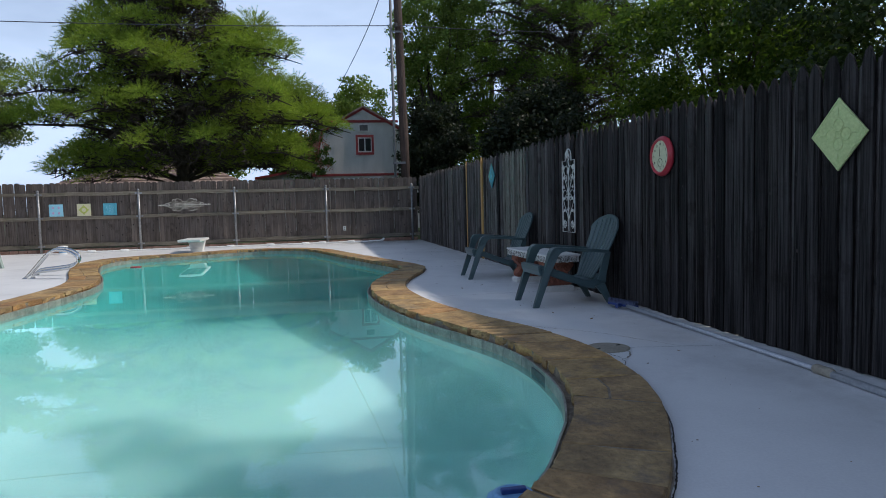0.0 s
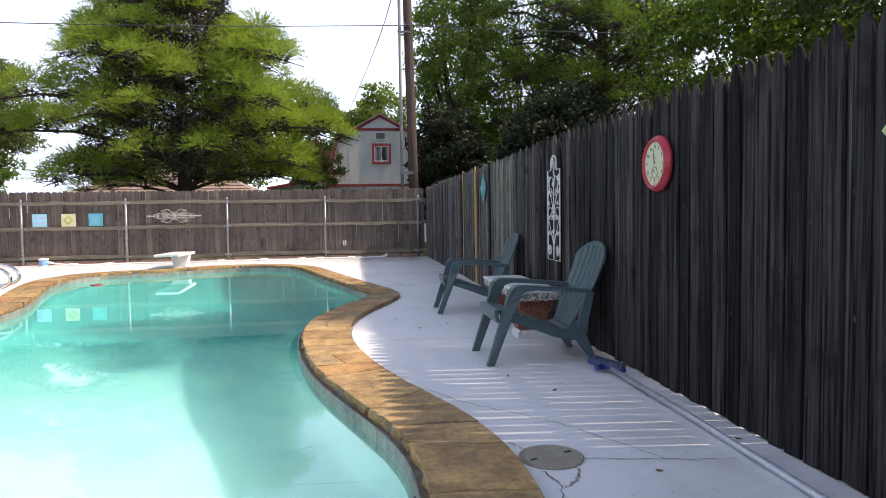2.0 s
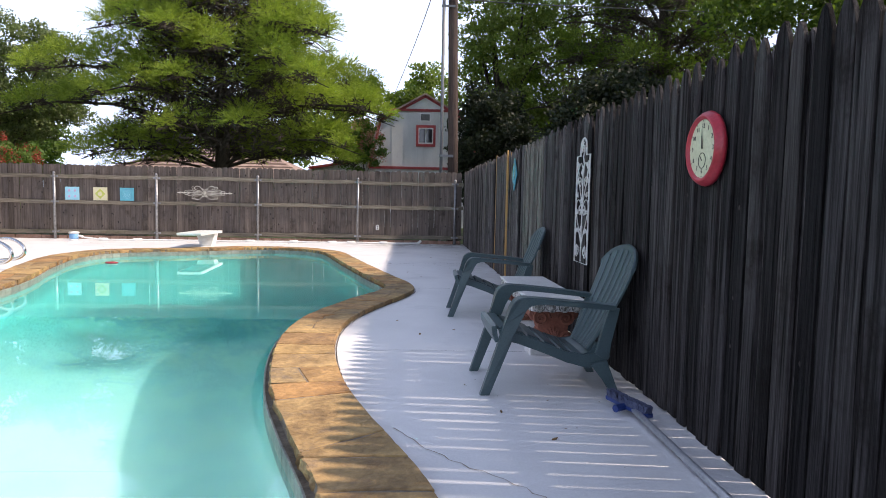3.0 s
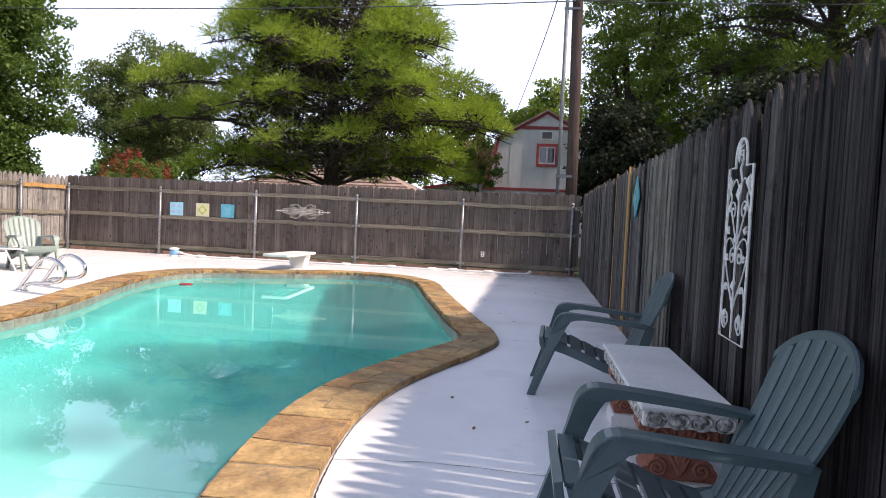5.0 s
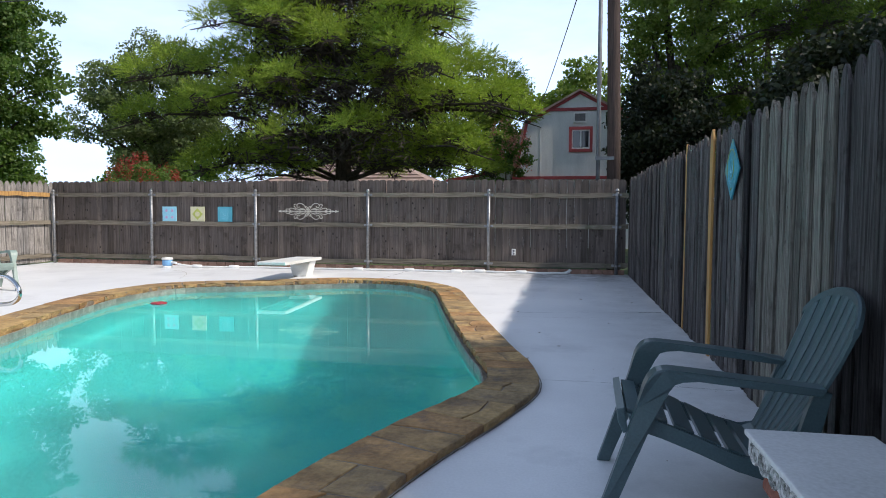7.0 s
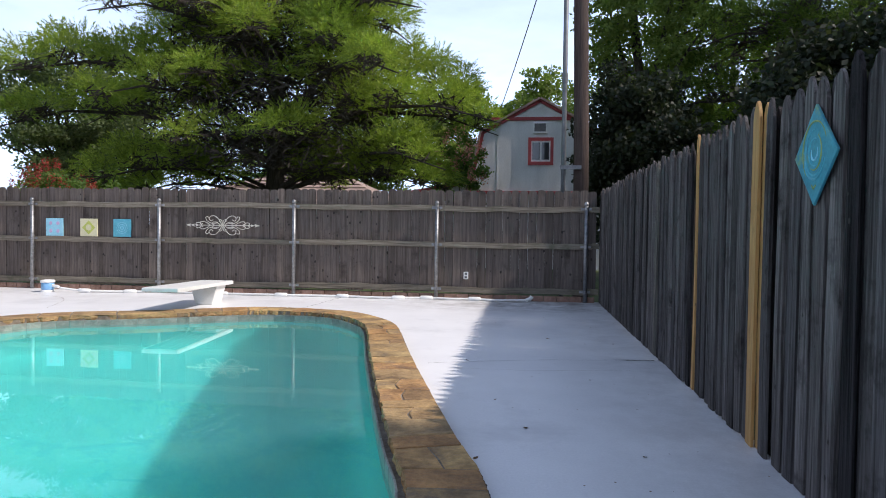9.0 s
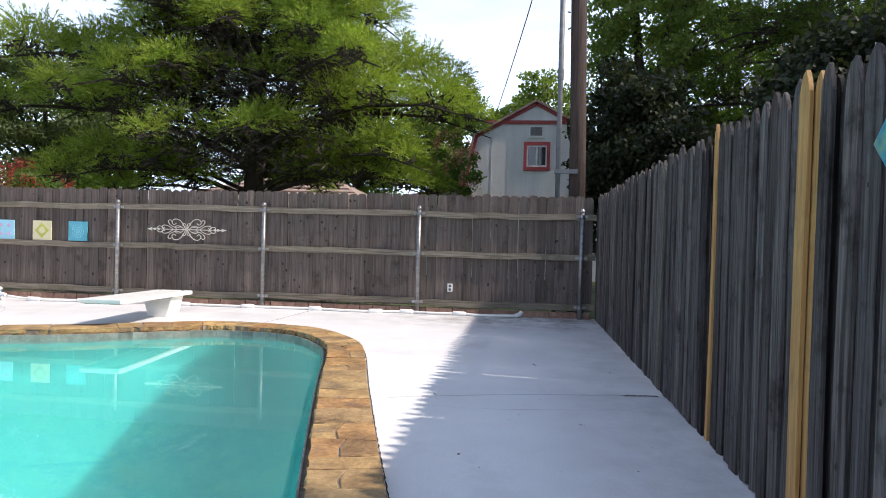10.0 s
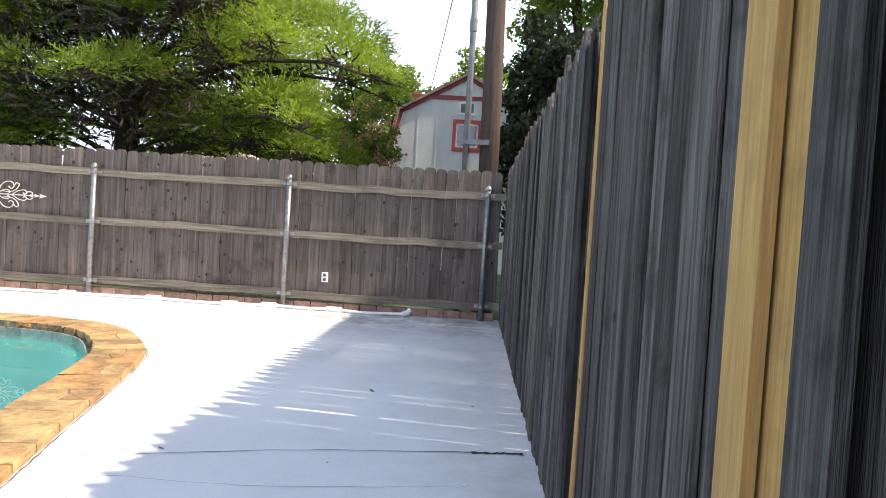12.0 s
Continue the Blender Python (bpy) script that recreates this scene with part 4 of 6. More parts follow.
def leafy(name, x, z, s, lean, parent, mat):
    bm = bmesh.new()
    for a, ln in ((lean - 0.5, 0.8), (lean, 1.0), (lean + 0.5, 0.8)):
        dx, dz = math.sin(a) * s * ln, math.cos(a) * s * ln
        tube(bm, [(x, 0, z), (x + dx * 0.5, -0.006, z + dz * 0.5), (x + dx, 0, z + dz)], [0.003, 0.008, 0.0015], 6)
    return part(name, bm, mat, parent)


def tall_trellis():
    """White wrought panel 0.38 wide and 0.98 high; hung on the fence, it faces -x."""
    c = thing("iron_wall_trellis", "white wrought-iron wall panel with scrolls, rusty at the foot", "wall art", pose(X_R - 0.038, 7.70, 0.655, 0, 0, -90))
    w, h = 0.185, 0.85
    arch = [(-w, 0), (w, 0), (w, h), (0.085, h), (0.085, h + 0.05)] + [(0.085 * math.cos(a), h + 0.05 + 0.085 * math.sin(a)) for a in [math.pi * k / 10 for k in range(1, 10)]] + [(-0.085, h + 0.05), (-0.085, h), (-w, h)]
    part("frame", tube(bmesh.new(), [(x, 0, z) for x, z in arch], 0.007, 6, closed=True), M_WROUGHT, c)
    iron_part("stem", [(0, 0.01), (0, 0.2), (0, 0.45), (0, 0.70)], 0.006, c, M_WROUGHT)
    for s in (-1, 1):
        for flat in (
            [(0, 0.13), (s * 0.05, 0.22), (s * 0.13, 0.27), (s * 0.172, 0.20), (s * 0.165, 0.09), (s * 0.12, 0.045), (s * 0.085, 0.07)],
            [(0, 0.16), (s * 0.06, 0.24), (s * 0.12, 0.32), (s * 0.172, 0.42), (s * 0.16, 0.48), (s * 0.10, 0.50), (s * 0.03, 0.46), (s * 0.0, 0.40)],
            [(0, 0.46), (s * 0.05, 0.54), (s * 0.10, 0.62), (s * 0.135, 0.66)],
            [(s * 0.165, 0.80), (s * 0.15, 0.74), (s * 0.12, 0.70), (s * 0.165, 0.62), (s * 0.172, 0.52)],
            [(s * 0.005, 0.74), (s * 0.06, 0.79), (s * 0.12, 0.76), (s * 0.17, 0.70)],
        ):
            iron_part("scroll", [(p.x, p.z) for p in smooth_line([(a, 0, b) for a, b in flat], 5)], 0.0042, c, M_WROUGHT)
        iron_part("scroll", scroll(s * 0.085, 0.635, 0.052, 0, 1.4, s), 0.0042, c, M_WROUGHT)
        iron_part("scroll", scroll(s * 0.055, 0.41, 0.045, 1.2, 1.3, -s), 0.0042, c, M_WROUGHT)
        iron_part("scroll", scroll(s * 0.10, 0.09, 0.05, -0.6, 1.4, s), 0.0042, c, M_WROUGHT)
        leafy("leaf", s * 0.115, 0.39, 0.045, s * 0.9, c, M_WROUGHT)
        leafy("leaf", s * 0.125, 0.63, 0.05, s * 0.2, c, M_WROUGHT)
        leafy("leaf", s * 0.12, 0.52, 0.05, s * 0.6, c, M_WROUGHT)
        leafy("leaf", s * 0.13, 0.74, 0.07, s * 0.3, c, M_WROUGHT)
        leafy("leaf", s * 0.13, 0.10, 0.05, -s * 0.5, c, M_WROUGHT)
        leafy("leaf", s * 0.11, 0.24, 0.045, s * 0.7, c, M_WROUGHT)
    for z, s in ((0.24, 0.07), (0.47, 0.07), (0.68, 0.09)):
        leafy("leaf", 0, z, s, 0, c, M_WROUGHT)
    iron_part("scroll", [(0.01, 0.70), (0.03, 0.78), (-0.005, 0.84), (0.03, 0.88), (0.02, 0.93)], 0.006, c, M_WROUGHT)
    blossom("blossom", -0.02, 0.925, 0.058, 12, c, M_WROUGHT)
    return c


tall_trellis()


def long_scroll():
    """Cream scrollwork 1.32 long, hung level on the back fence."""
    c = thing("iron_wall_scroll", "cream scrolled iron wall ornament with arrow ends", "wall art", pose(-3.40, Y_B - 0.024, 1.175))
    part("stem", tube(bmesh.new(), [(-0.66, 0, 0), (0.66, 0, 0)], 0.006, 6), M_CREAM_IRON, c)
    for s in (-1, 1):
        part("arrow_tip", prism(bmesh.new(), [(s * 0.67, 0), (s * 0.58, 0.028), (s * 0.60, 0), (s * 0.58, -0.028)], "y", -0.005, 0.005), M_CREAM_IRON, c)
        part("arrow_tip", prism(bmesh.new(), [(s * 0.58, 0), (s * 0.51, 0.024), (s * 0.53, 0), (s * 0.51, -0.024)], "y", -0.005, 0.005), M_CREAM_IRON, c)
        for v in (-1, 1):
            for flat in (
                [(0.02, 0.01), (0.06, 0.09), (0.13, 0.155), (0.21, 0.16), (0.245, 0.11), (0.21, 0.075), (0.175, 0.10)],
                [(0.04, 0.0), (0.10, 0.05), (0.17, 0.055), (0.19, 0.025), (0.16, 0.01)],
                [(0.10, 0.04), (0.20, 0.035), (0.28, 0.075), (0.31, 0.13), (0.275, 0.15), (0.255, 0.125)],
                [(0.22, 0.0), (0.30, 0.05), (0.38, 0.065), (0.415, 0.035), (0.39, 0.012), (0.365, 0.03)],
                [(0.37, 0.0), (0.43, 0.045), (0.48, 0.04), (0.485, 0.012), (0.46, 0.01)],
                [(0.01, 0.03), (0.015, 0.08), (0.05, 0.10), (0.065, 0.075), (0.045, 0.065)],
            ):
                iron_part("scroll", [(s * p.x, v * p.z) for p in smooth_line([(a, 0, b) for a, b in flat], 5)], 0.0055, c, M_CREAM_IRON)
    blossom("blossom", 0, 0, 0.045, 8, c, M_CREAM_IRON)
    return c


long_scroll()


def text_part(body, size, x, z, depth, mat, parent, name="numeral"):
    cu = bpy.data.curves.new(name, "FONT")
    cu.body, cu.size, cu.align_x, cu.align_y, cu.extrude, cu.resolution_u = body, size, "CENTER", "CENTER", 0.0008, 2
    tmp = bpy.data.objects.new("t", cu)
    scene.collection.objects.link(tmp)
    bpy.context.view_layer.update()
    me = bpy.data.meshes.new_from_object(tmp.evaluated_get(bpy.context.evaluated_depsgraph_get()))
    bpy.data.objects.remove(tmp)
    me.materials.clear()
    me.materials.append(mat)
    ob = new(name, me)
    ob.parent = parent
    ob.matrix_basis = pose(x, depth, z, 90, 0, 0)
    return ob


def wall_clock():
    c = thing("wall_clock", "round outdoor clock with thick red rim and cream dial", "clock", pose(X_R - 0.017, 5.59, 1.397, 0, 0, -90))
    rim = lathe(bmesh.new(), [(0.172, 0.0), (0.176, 0.012), (0.170, 0.028), (0.160, 0.034), (0.157, 0.044), (0.148, 0.05), (0.140, 0.046), (0.134, 0.03), (0.05, 0.029), (0.05, 0.0)], 40)
    rim.transform(Matrix.Rotation(radians(90), 4, "X"))
    part("rim", rim, M_RED, c, "glossy red rim", smooth=True)
    dial = lathe(bmesh.new(), [(0.136, 0.024), (0.136, 0.033), (0.001, 0.033)], 40)
    dial.transform(Matrix.Rotation(radians(90), 4, "X"))
    face = part("dial", dial, M_DIAL, c)
    for h in range(1, 13):
        a = math.radians(30 * h)
        text_part(str(h), 0.030, 0.105 * math.sin(a), 0.105 * math.cos(a), -0.034, M_INK, face)
    for q in range(60):
        if q % 5 == 0:
            a = math.radians(6 * q)
            b = bmesh.new()
            tube(b, [(0.126 * math.sin(a), -0.0345, 0.126 * math.cos(a)), (0.132 * math.sin(a), -0.0345, 0.132 * math.cos(a))], 0.0015, 4)
            part("tick", b, M_INK, face)
    part("sub_dial", tube(bmesh.new(), [(0.036 * math.cos(2 * math.pi * k / 20), -0.0345, -0.055 + 0.036 * math.sin(2 * math.pi * k / 20)) for k in range(20)], 0.0018, 4, closed=True), M_INK, face)
    part("sub_needle", tube(bmesh.new(), [(0, -0.035, -0.055), (-0.02, -0.035, -0.035)], 0.0016, 4), M_INK, face)
    part("hour_pointer", tube(bmesh.new(), [(0, -0.036, 0), (-0.012, -0.036, 0.06)], [0.003, 0.0015], 4), M_INK, face)
    part("minute_pointer", tube(bmesh.new(), [(0, -0.038, 0), (-0.006, -0.038, 0.095)], [0.0025, 0.001], 4), M_INK, face)


wall_clock()


def diamond_panel(name, label, y, z, half_w, half_h, mat, swirl):
    c = thing(name, label, "wall art", pose(X_R - 0.017, y, z, 0, 0, -90))
    bm = bmesh.new()
    prism(bm, [(0, -half_h), (half_w, 0), (0, half_h), (-half_w, 0)], "y", 0.0, -0.012, 0.003)
    part("panel", bm, mat, c)
    if not swirl:
        k = 0.93
        part("raised_border", tube(bmesh.new(), [(0, -0.012, -half_h * k), (half_w * k, -0.012, 0), (0, -0.012, half_h * k), (-half_w * k, -0.012, 0)], 0.0035, 6, closed=True), mat, c)
        for qx, qz in ((0, 1), (1, 0), (0, -1), (-1, 0)):
            px, pz = qx * 0.055, qz * 0.055
            part("embossed_petal", tube(bmesh.new(), [(px + 0.036 * math.cos(2 * math.pi * t / 14), -0.012, pz + 0.036 * math.sin(2 * math.pi * t / 14)) for t in range(14)], 0.004, 6, closed=True), mat, c)
            part("embossed_leaf", tube(bmesh.new(), [(qx * 0.10, -0.012, qz * 0.10), (qx * 0.13, -0.012, qz * 0.13), (qx * 0.155, -0.012, qz * 0.155)], [0.003, 0.008, 0.002], 6), mat, c)
    else:
        for r0, a0, span, tint in ((0.112, 0.4, 3.6, M_SWIRL), (0.10, 3.4, 2.6, M_TILE_TEAL), (0.084, 1.6, 4.4, M_TILE_TEAL), (0.066, 4.2, 3.2, M_SWIRL), (0.05, 0.9, 4.6, M_TILE_TEAL), (0.03, 2.8, 4.0, M_TILE_BLUE)):
            pts = [(r0 * math.cos(a0 + span * q / 20), -0.0125, 0.012 + 1.15 * r0 * math.sin(a0 + span * q / 20)) for q in range(21)]
            part("brush_swirl", tube(bmesh.new(), pts, [0.0015 + 0.0035 * math.sin(math.pi * q / 20) for q in range(21)], 5), tint, c)
        part("brush_dab", tube(bmesh.new(), [(-0.02, -0.0125, -0.125), (0.0, -0.0125, -0.14), (0.022, -0.0125, -0.128)], [0.003, 0.006, 0.003], 5), M_SWIRL, c)


diamond_panel("tin_tile_panel", "pale green embossed metal tile hung as a diamond", 3.65, 1.378, 0.208, 0.212, M_LIME, False)
diamond_panel("painted_diamond_panel", "aqua panel with yellow painted swirls hung as a diamond", 11.125, 1.478, 0.20, 0.212, M_AQUA, True)


def square_tile(label, x, mat, kind):
    c = thing("ceramic_wall_tile", label, "wall art", pose(x, Y_B - 0.017, 1.105), "tiles on the back fence")
    part("tile_body", box(bmesh.new(), -0.165, 0.165, -0.006, 0.012, -0.158, 0.158, 0.003), mat, c)
    if kind == "diamond":
        part("painted_diamond", prism(bmesh.new(), [(0, -0.125), (0.125, 0), (0, 0.125), (-0.125, 0)], "y", -0.0055, -0.0095), M_TILE_GREEN, c)
        part("painted_flower", prism(bmesh.new(), [(0.055 * math.cos(2 * math.pi * k / 12), 0.055 * math.sin(2 * math.pi * k / 12)) for k in range(12)], "y", -0.009, -0.0125), M_TILE_YELLOW, c)
    elif kind == "flowers":
        for sx in (-0.07, 0.07):
            for sz in (-0.07, 0.07):
                part("painted_flower", prism(bmesh.new(), [(sx + 0.032 * math.cos(2 * math.pi * k / 10), sz + 0.032 * math.sin(2 * math.pi * k / 10)) for k in range(10)], "y", -0.0055, -0.0085), M_TILE_PINK, c)
    else:
        for q in range(3):
            part("painted_ring", tube(bmesh.new(), [((0.03 + 0.035 * q) * math.cos(2 * math.pi * k / 16), -0.006, (0.03 + 0.035 * q) * math.sin(2 * math.pi * k / 16)) for k in range(16)], 0.003, 4, closed=True), M_TILE_BLUE, c)


square_tile("light blue tile with four pink flowers on the fence", -6.57, M_TILE_BLUE, "flowers")
square_tile("pale yellow tile with a lime diamond on the fence", -5.905, M_TILE_YELLOW, "diamond")
square_tile("teal tile with faint rings on the fence", -5.27, M_TILE_TEAL, "rings")

outlet = thing("outdoor_outlet", "white outdoor power outlet on the board fence", "outlet", pose(0.84, Y_B - 0.006, 0.40))
part("plate", box(bmesh.new(), -0.038, 0.038, -0.03, 0.0, -0.06, 0.06, 0.004), M_WHITE, outlet)
for s in (-1, 1):
    part("socket", box(bmesh.new(), -0.018, 0.018, -0.034, -0.029, s * 0.028 - 0.018, s * 0.028 + 0.018, 0.002), M_VENT, outlet)


# ---- pool furniture ----
board = thing("diving_board", "short white diving board on a tapered white pedestal", "diving board", pose(-2.88, 17.42, 0, 0, 0, 2))
part("pedestal", prism(bmesh.new(), [(-0.13, 0.0), (0.13, 0.0), (0.19, 0.24), (0.20, 0.268), (-0.20, 0.268), (-0.19, 0.24)], "y", -0.16, 0.17, 0.02), M_WHITE, board)
bd = bmesh.new()
prism(bd, [(-0.24, -1.40), (0.24, -1.40), (0.25, -1.28), (0.25, 0.32), (0.235, 0.34), (-0.235, 0.34), (-0.25, 0.32), (-0.25, -1.28)], "z", 0.272, 0.325, 0.012)
plank = part("board", bd, M_WHITE, board)
for v in plank.data.vertices:
    v.co.z += 0.02 * (-v.co.y) if v.co.y < 0 else 0
# ribbed panels under the board, coloured dark to carry its shade
for xa, xb in ((-0.215, -0.085), (-0.065, 0.065), (0.085, 0.215)):
    under = part("underside_panel", box(bmesh.new(), xa, xb, -1.365, -0.17, 0.266, 0.2745), M_UNDER, board, "ribbed underside in dull grey-green, darkened for its shade")
    for v in under.data.vertices:
        v.co.z += 0.02 * (-v.co.y)
for sx in (-0.16, 0.16):
    part("bolt", lathe(bmesh.new(), [(0.018, 0.0), (0.018, 0.012), (0.01, 0.018)], 10, (sx, 0.22, 0.322)), M_STEEL, board)


def grab_rail(m):
    c = thing("pool_grab_rail", "polished stainless steel looped grab rail in the deck", "handrail", m, "rails by the steps")
    pts = smooth_line([(px * 1.3, py, pz * 0.72) for px, py, pz in [(0, 0, 0), (0.14, 0, 0.24), (0.30, 0, 0.52), (0.42, 0, 0.62), (0.58, 0, 0.60), (0.70, 0, 0.48), (0.71, 0, 0.33), (0.60, 0, 0.23), (0.40, 0, 0.18), (0.22, 0, 0.15), (0.13, 0, 0.10), (0.10, 0, 0)]], 7)
    part("tube", tube(bmesh.new(), pts, 0.024, 14), M_STEEL, c, smooth=True)
    for x in (0.0, 0.13):
        part("escutcheon", lathe(bmesh.new(), [(0.045, 0.0), (0.045, 0.006), (0.03, 0.016), (0.024, 0.018)], 16, (x, 0, 0.0)), M_STEEL, c, smooth=True)


grab_rail(pose(-4.62, 11.92, 0.0, 0, 0, -18))
grab_rail(pose(-4.78, 12.50, 0.0, 0, 0, -18))


def lounger(m, back_up):
    c = thing("sun_lounger", "white framed sun lounger with grey mesh sling, back raised" if back_up else "white framed sun lounger with grey mesh sling, lying flat", "lounger", m, "loungers on the deck")
    ang = radians(42 if back_up else 16)
    hx, hz = -0.55 - 0.72 * math.cos(ang), 0.36 + 0.72 * math.sin(ang)
    for s in (-0.29, 0.29):
        part("side_rail", tube(bmesh.new(), [(-0.55, s, 0.36), (0.62, s, 0.36), (0.72, s, 0.34)], 0.016, 8), M_WHITE, c)
        part("back_rail", tube(bmesh.new(), [(-0.55, s, 0.36), (hx, s, hz)], 0.016, 8), M_WHITE, c)
        part("front_leg", tube(bmesh.new(), [(0.42, s, 0.36), (0.58, s, 0.0)], 0.014, 8), M_WHITE, c)
        part("middle_leg", tube(bmesh.new(), [(-0.18, s, 0.36), (0.0, s, 0.0)], 0.014, 8), M_WHITE, c)
        part("rear_leg", tube(bmesh.new(), [(-0.35, s, 0.36), (-0.62, s, 0.0)], 0.014, 8), M_WHITE, c)
        part("armrest", tube(bmesh.new(), [(-0.72, s * 1.06, 0.56), (-0.40, s * 1.06, 0.60), (-0.16, s * 1.06, 0.57)], 0.02, 8), M_WHITE, c)
        part("arm_post", tube(bmesh.new(), [(-0.20, s * 1.04, 0.58), (-0.30, s, 0.36)], 0.012, 8), M_WHITE, c)
    part("foot_bar", tube(bmesh.new(), [(0.72, -0.29, 0.34), (0.72, 0.29, 0.34)], 0.016, 8), M_WHITE, c)
    part("head_bar", tube(bmesh.new(), [(hx, -0.29, hz), (hx, 0.29, hz)], 0.016, 8), M_WHITE, c)
    part("leg_bar", tube(bmesh.new(), [(0.55, -0.29, 0.06), (0.55, 0.29, 0.06)], 0.012, 8), M_WHITE, c)
    seat = bmesh.new()
    prism(seat, [(-0.55, 0.362), (0.08, 0.345), (0.70, 0.35), (0.70, 0.342), (0.08, 0.337), (-0.55, 0.354)], "y", -0.275, 0.275)
    part("seat_sling", seat, M_SLING, c)
    back = bmesh.new()
    prism(back, [(-0.55, 0.362), (hx, hz), (hx + 0.004, hz - 0.009), (-0.548, 0.352)], "y", -0.275, 0.275)
    part("back_sling", back, M_SLING, c)


lounger(pose(-7.0, 13.9, 0, 0, 0, 22), True)
lounger(pose(-7.0, 13.05, 0, 0, 0, 18), False)

umbrella = thing("patio_umbrella", "closed beige patio umbrella on a dark base", "umbrella", pose(-8.15, 13.75, 0))
part("pole", tube(bmesh.new(), [(0, 0, 0.03), (0, 0, 2.5)], 0.02, 10), M_GALV, umbrella)
part("base", lathe(bmesh.new(), [(0.24, 0.0), (0.25, 0.03), (0.2, 0.06), (0.05, 0.08), (0.03, 0.2), (0.022, 0.2)], 20), M_VENT, umbrella, smooth=True)
canopy = bmesh.new()
lathe(canopy, [(0.03, 2.42), (0.07, 2.2), (0.10, 1.8), (0.13, 1.4), (0.12, 1.1), (0.10, 1.02), (0.03, 1.0)], 16)
for v in canopy.verts:
    a = math.atan2(v.co.y, v.co.x)
    v.co.x *= 1 + 0.22 * math.cos(4 * a) ** 2
    v.co.y *= 1 + 0.22 * math.cos(4 * a) ** 2
part("canopy", canopy, M_CANVAS, umbrella, "folded beige canvas")

cleaner = thing("pool_cleaner_unit", "small white and pale blue pool cleaner pump on the deck", "pool cleaner", pose(-6.28, 18.42, 0))
part("foot", lathe(bmesh.new(), [(0.11, 0.0), (0.115, 0.02), (0.09, 0.035)], 18), M_WHITE, cleaner, smooth=True)
part("body", lathe(bmesh.new(), [(0.09, 0.035), (0.10, 0.06), (0.10, 0.15), (0.085, 0.165)], 18), M_BLUE_PALE, cleaner, smooth=True)
part("cap", lathe(bmesh.new(), [(0.11, 0.16), (0.115, 0.18), (0.105, 0.20), (0.04, 0.21), (0.0, 0.212)], 18), M_WHITE, cleaner, smooth=True)
part("spout", tube(bmesh.new(), [(0.08, 0, 0.11), (0.22, -0.02, 0.09)], 0.025, 10), M_WHITE, cleaner)

hose = thing("cleaner_hose", "white pool hose with floats lying along the back fence", "hose")
hp = [(-6.04, 18.40, 0.075), (-5.7, 18.45, 0.035), (-5.2, 18.5, 0.024), (-4.5, 18.66, 0.022), (-3.6, 18.66, 0.022), (-2.62, 18.68, 0.022), (-1.9, 18.72, 0.022), (-1.2, 18.76, 0.022),
      (-0.5, 18.70, 0.022), (0.2, 18.84, 0.022), (0.6, 18.80, 0.022), (1.0, 18.84, 0.022), (1.4, 18.76, 0.022), (1.86, 18.82, 0.03)]
hl = smooth_line(hp, 6)
part("hose_tube", tube(bmesh.new(), hl, 0.019, 8), M_WHITE, hose, smooth=True)
for k in (7, 15, 26, 33, 42, 50, 54, 66):
    p, q = hl[k], hl[k + 1]
    d = (q - p).normalized() * 0.11
    part("float", tube(bmesh.new(), [p - d, p - d * 0.8, p + d * 0.8, p + d], [0.02, 0.038, 0.038, 0.02], 10), M_WHITE, hose, smooth=True)
part("end_fitting", tube(bmesh.new(), [(1.84, 18.80, 0.03), (1.90, 18.83, 0.05), (1.93, 18.84, 0.09)], 0.032, 10), M_WHITE, hose)

lid = thing("skimmer_lid", "round beige plastic skimmer lid set in the deck", "lid", pose(1.945, 4.53, 0.0, 0, 0, 20))
part("ring", lathe(bmesh.new(), [(0.146, 0.0), (0.146, 0.007), (0.134, 0.009), (0.130, 0.0)], 40), M_LID, lid, smooth=True)
part("cover", lathe(bmesh.new(), [(0.131, 0.001), (0.131, 0.008), (0.05, 0.010), (0.046, 0.0085), (0.001, 0.0085)], 40), M_LID, lid)
for s in (-1, 1):
    part("finger_slot", box(bmesh.new(), s * 0.092 - 0.018, s * 0.092 + 0.018, -0.005, 0.005, 0.006, 0.0125), M_CRACK, lid)

brush = thing("pool_brush", "blue pool brush on a grey telescopic pole by the fence", "pool brush")
part("pole", tube(bmesh.new(), [(2.80, 5.93, 0.04), (2.815, 4.8, 0.022), (2.79, 3.55, 0.022)], 0.0165, 12), M_ALU, brush, smooth=True)
part("pole_sleeve", tube(bmesh.new(), [(2.79, 3.56, 0.022), (2.74, 2.8, 0.022), (2.68, 1.6, 0.022)], 0.021, 12), M_ALU, brush, smooth=True)
part("locking_collar", tube(bmesh.new(), [(2.792, 3.60, 0.023), (2.791, 3.58, 0.023), (2.787, 3.47, 0.023), (2.786, 3.45, 0.023)], [0.022, 0.03, 0.03, 0.023], 12), M_LID, brush, smooth=True)
bh = box(bmesh.new(), -0.175, 0.175, -0.028, 0.028, -0.012, 0.012, 0.006)
for v in bh.verts:
    v.co.y += 0.25 * v.co.x ** 2
head = part("brush_back", bh, M_BLUE, brush)
head.matrix_basis = pose(2.785, 5.99, 0.040, 0, 0, -73)
tufts = bmesh.new()
rb = random.Random(5)
for i in range(38):
    for j in range(3):
        bx = -0.165 + 0.33 * i / 37
        by = -0.018 + 0.018 * j + 0.25 * bx * bx
        tube(tufts, [(bx, by, 0.01), (bx * 1.06 + rb.uniform(-0.004, 0.004), by + rb.uniform(-0.006, 0.01), 0.048)], [0.0065, 0.008], 5)
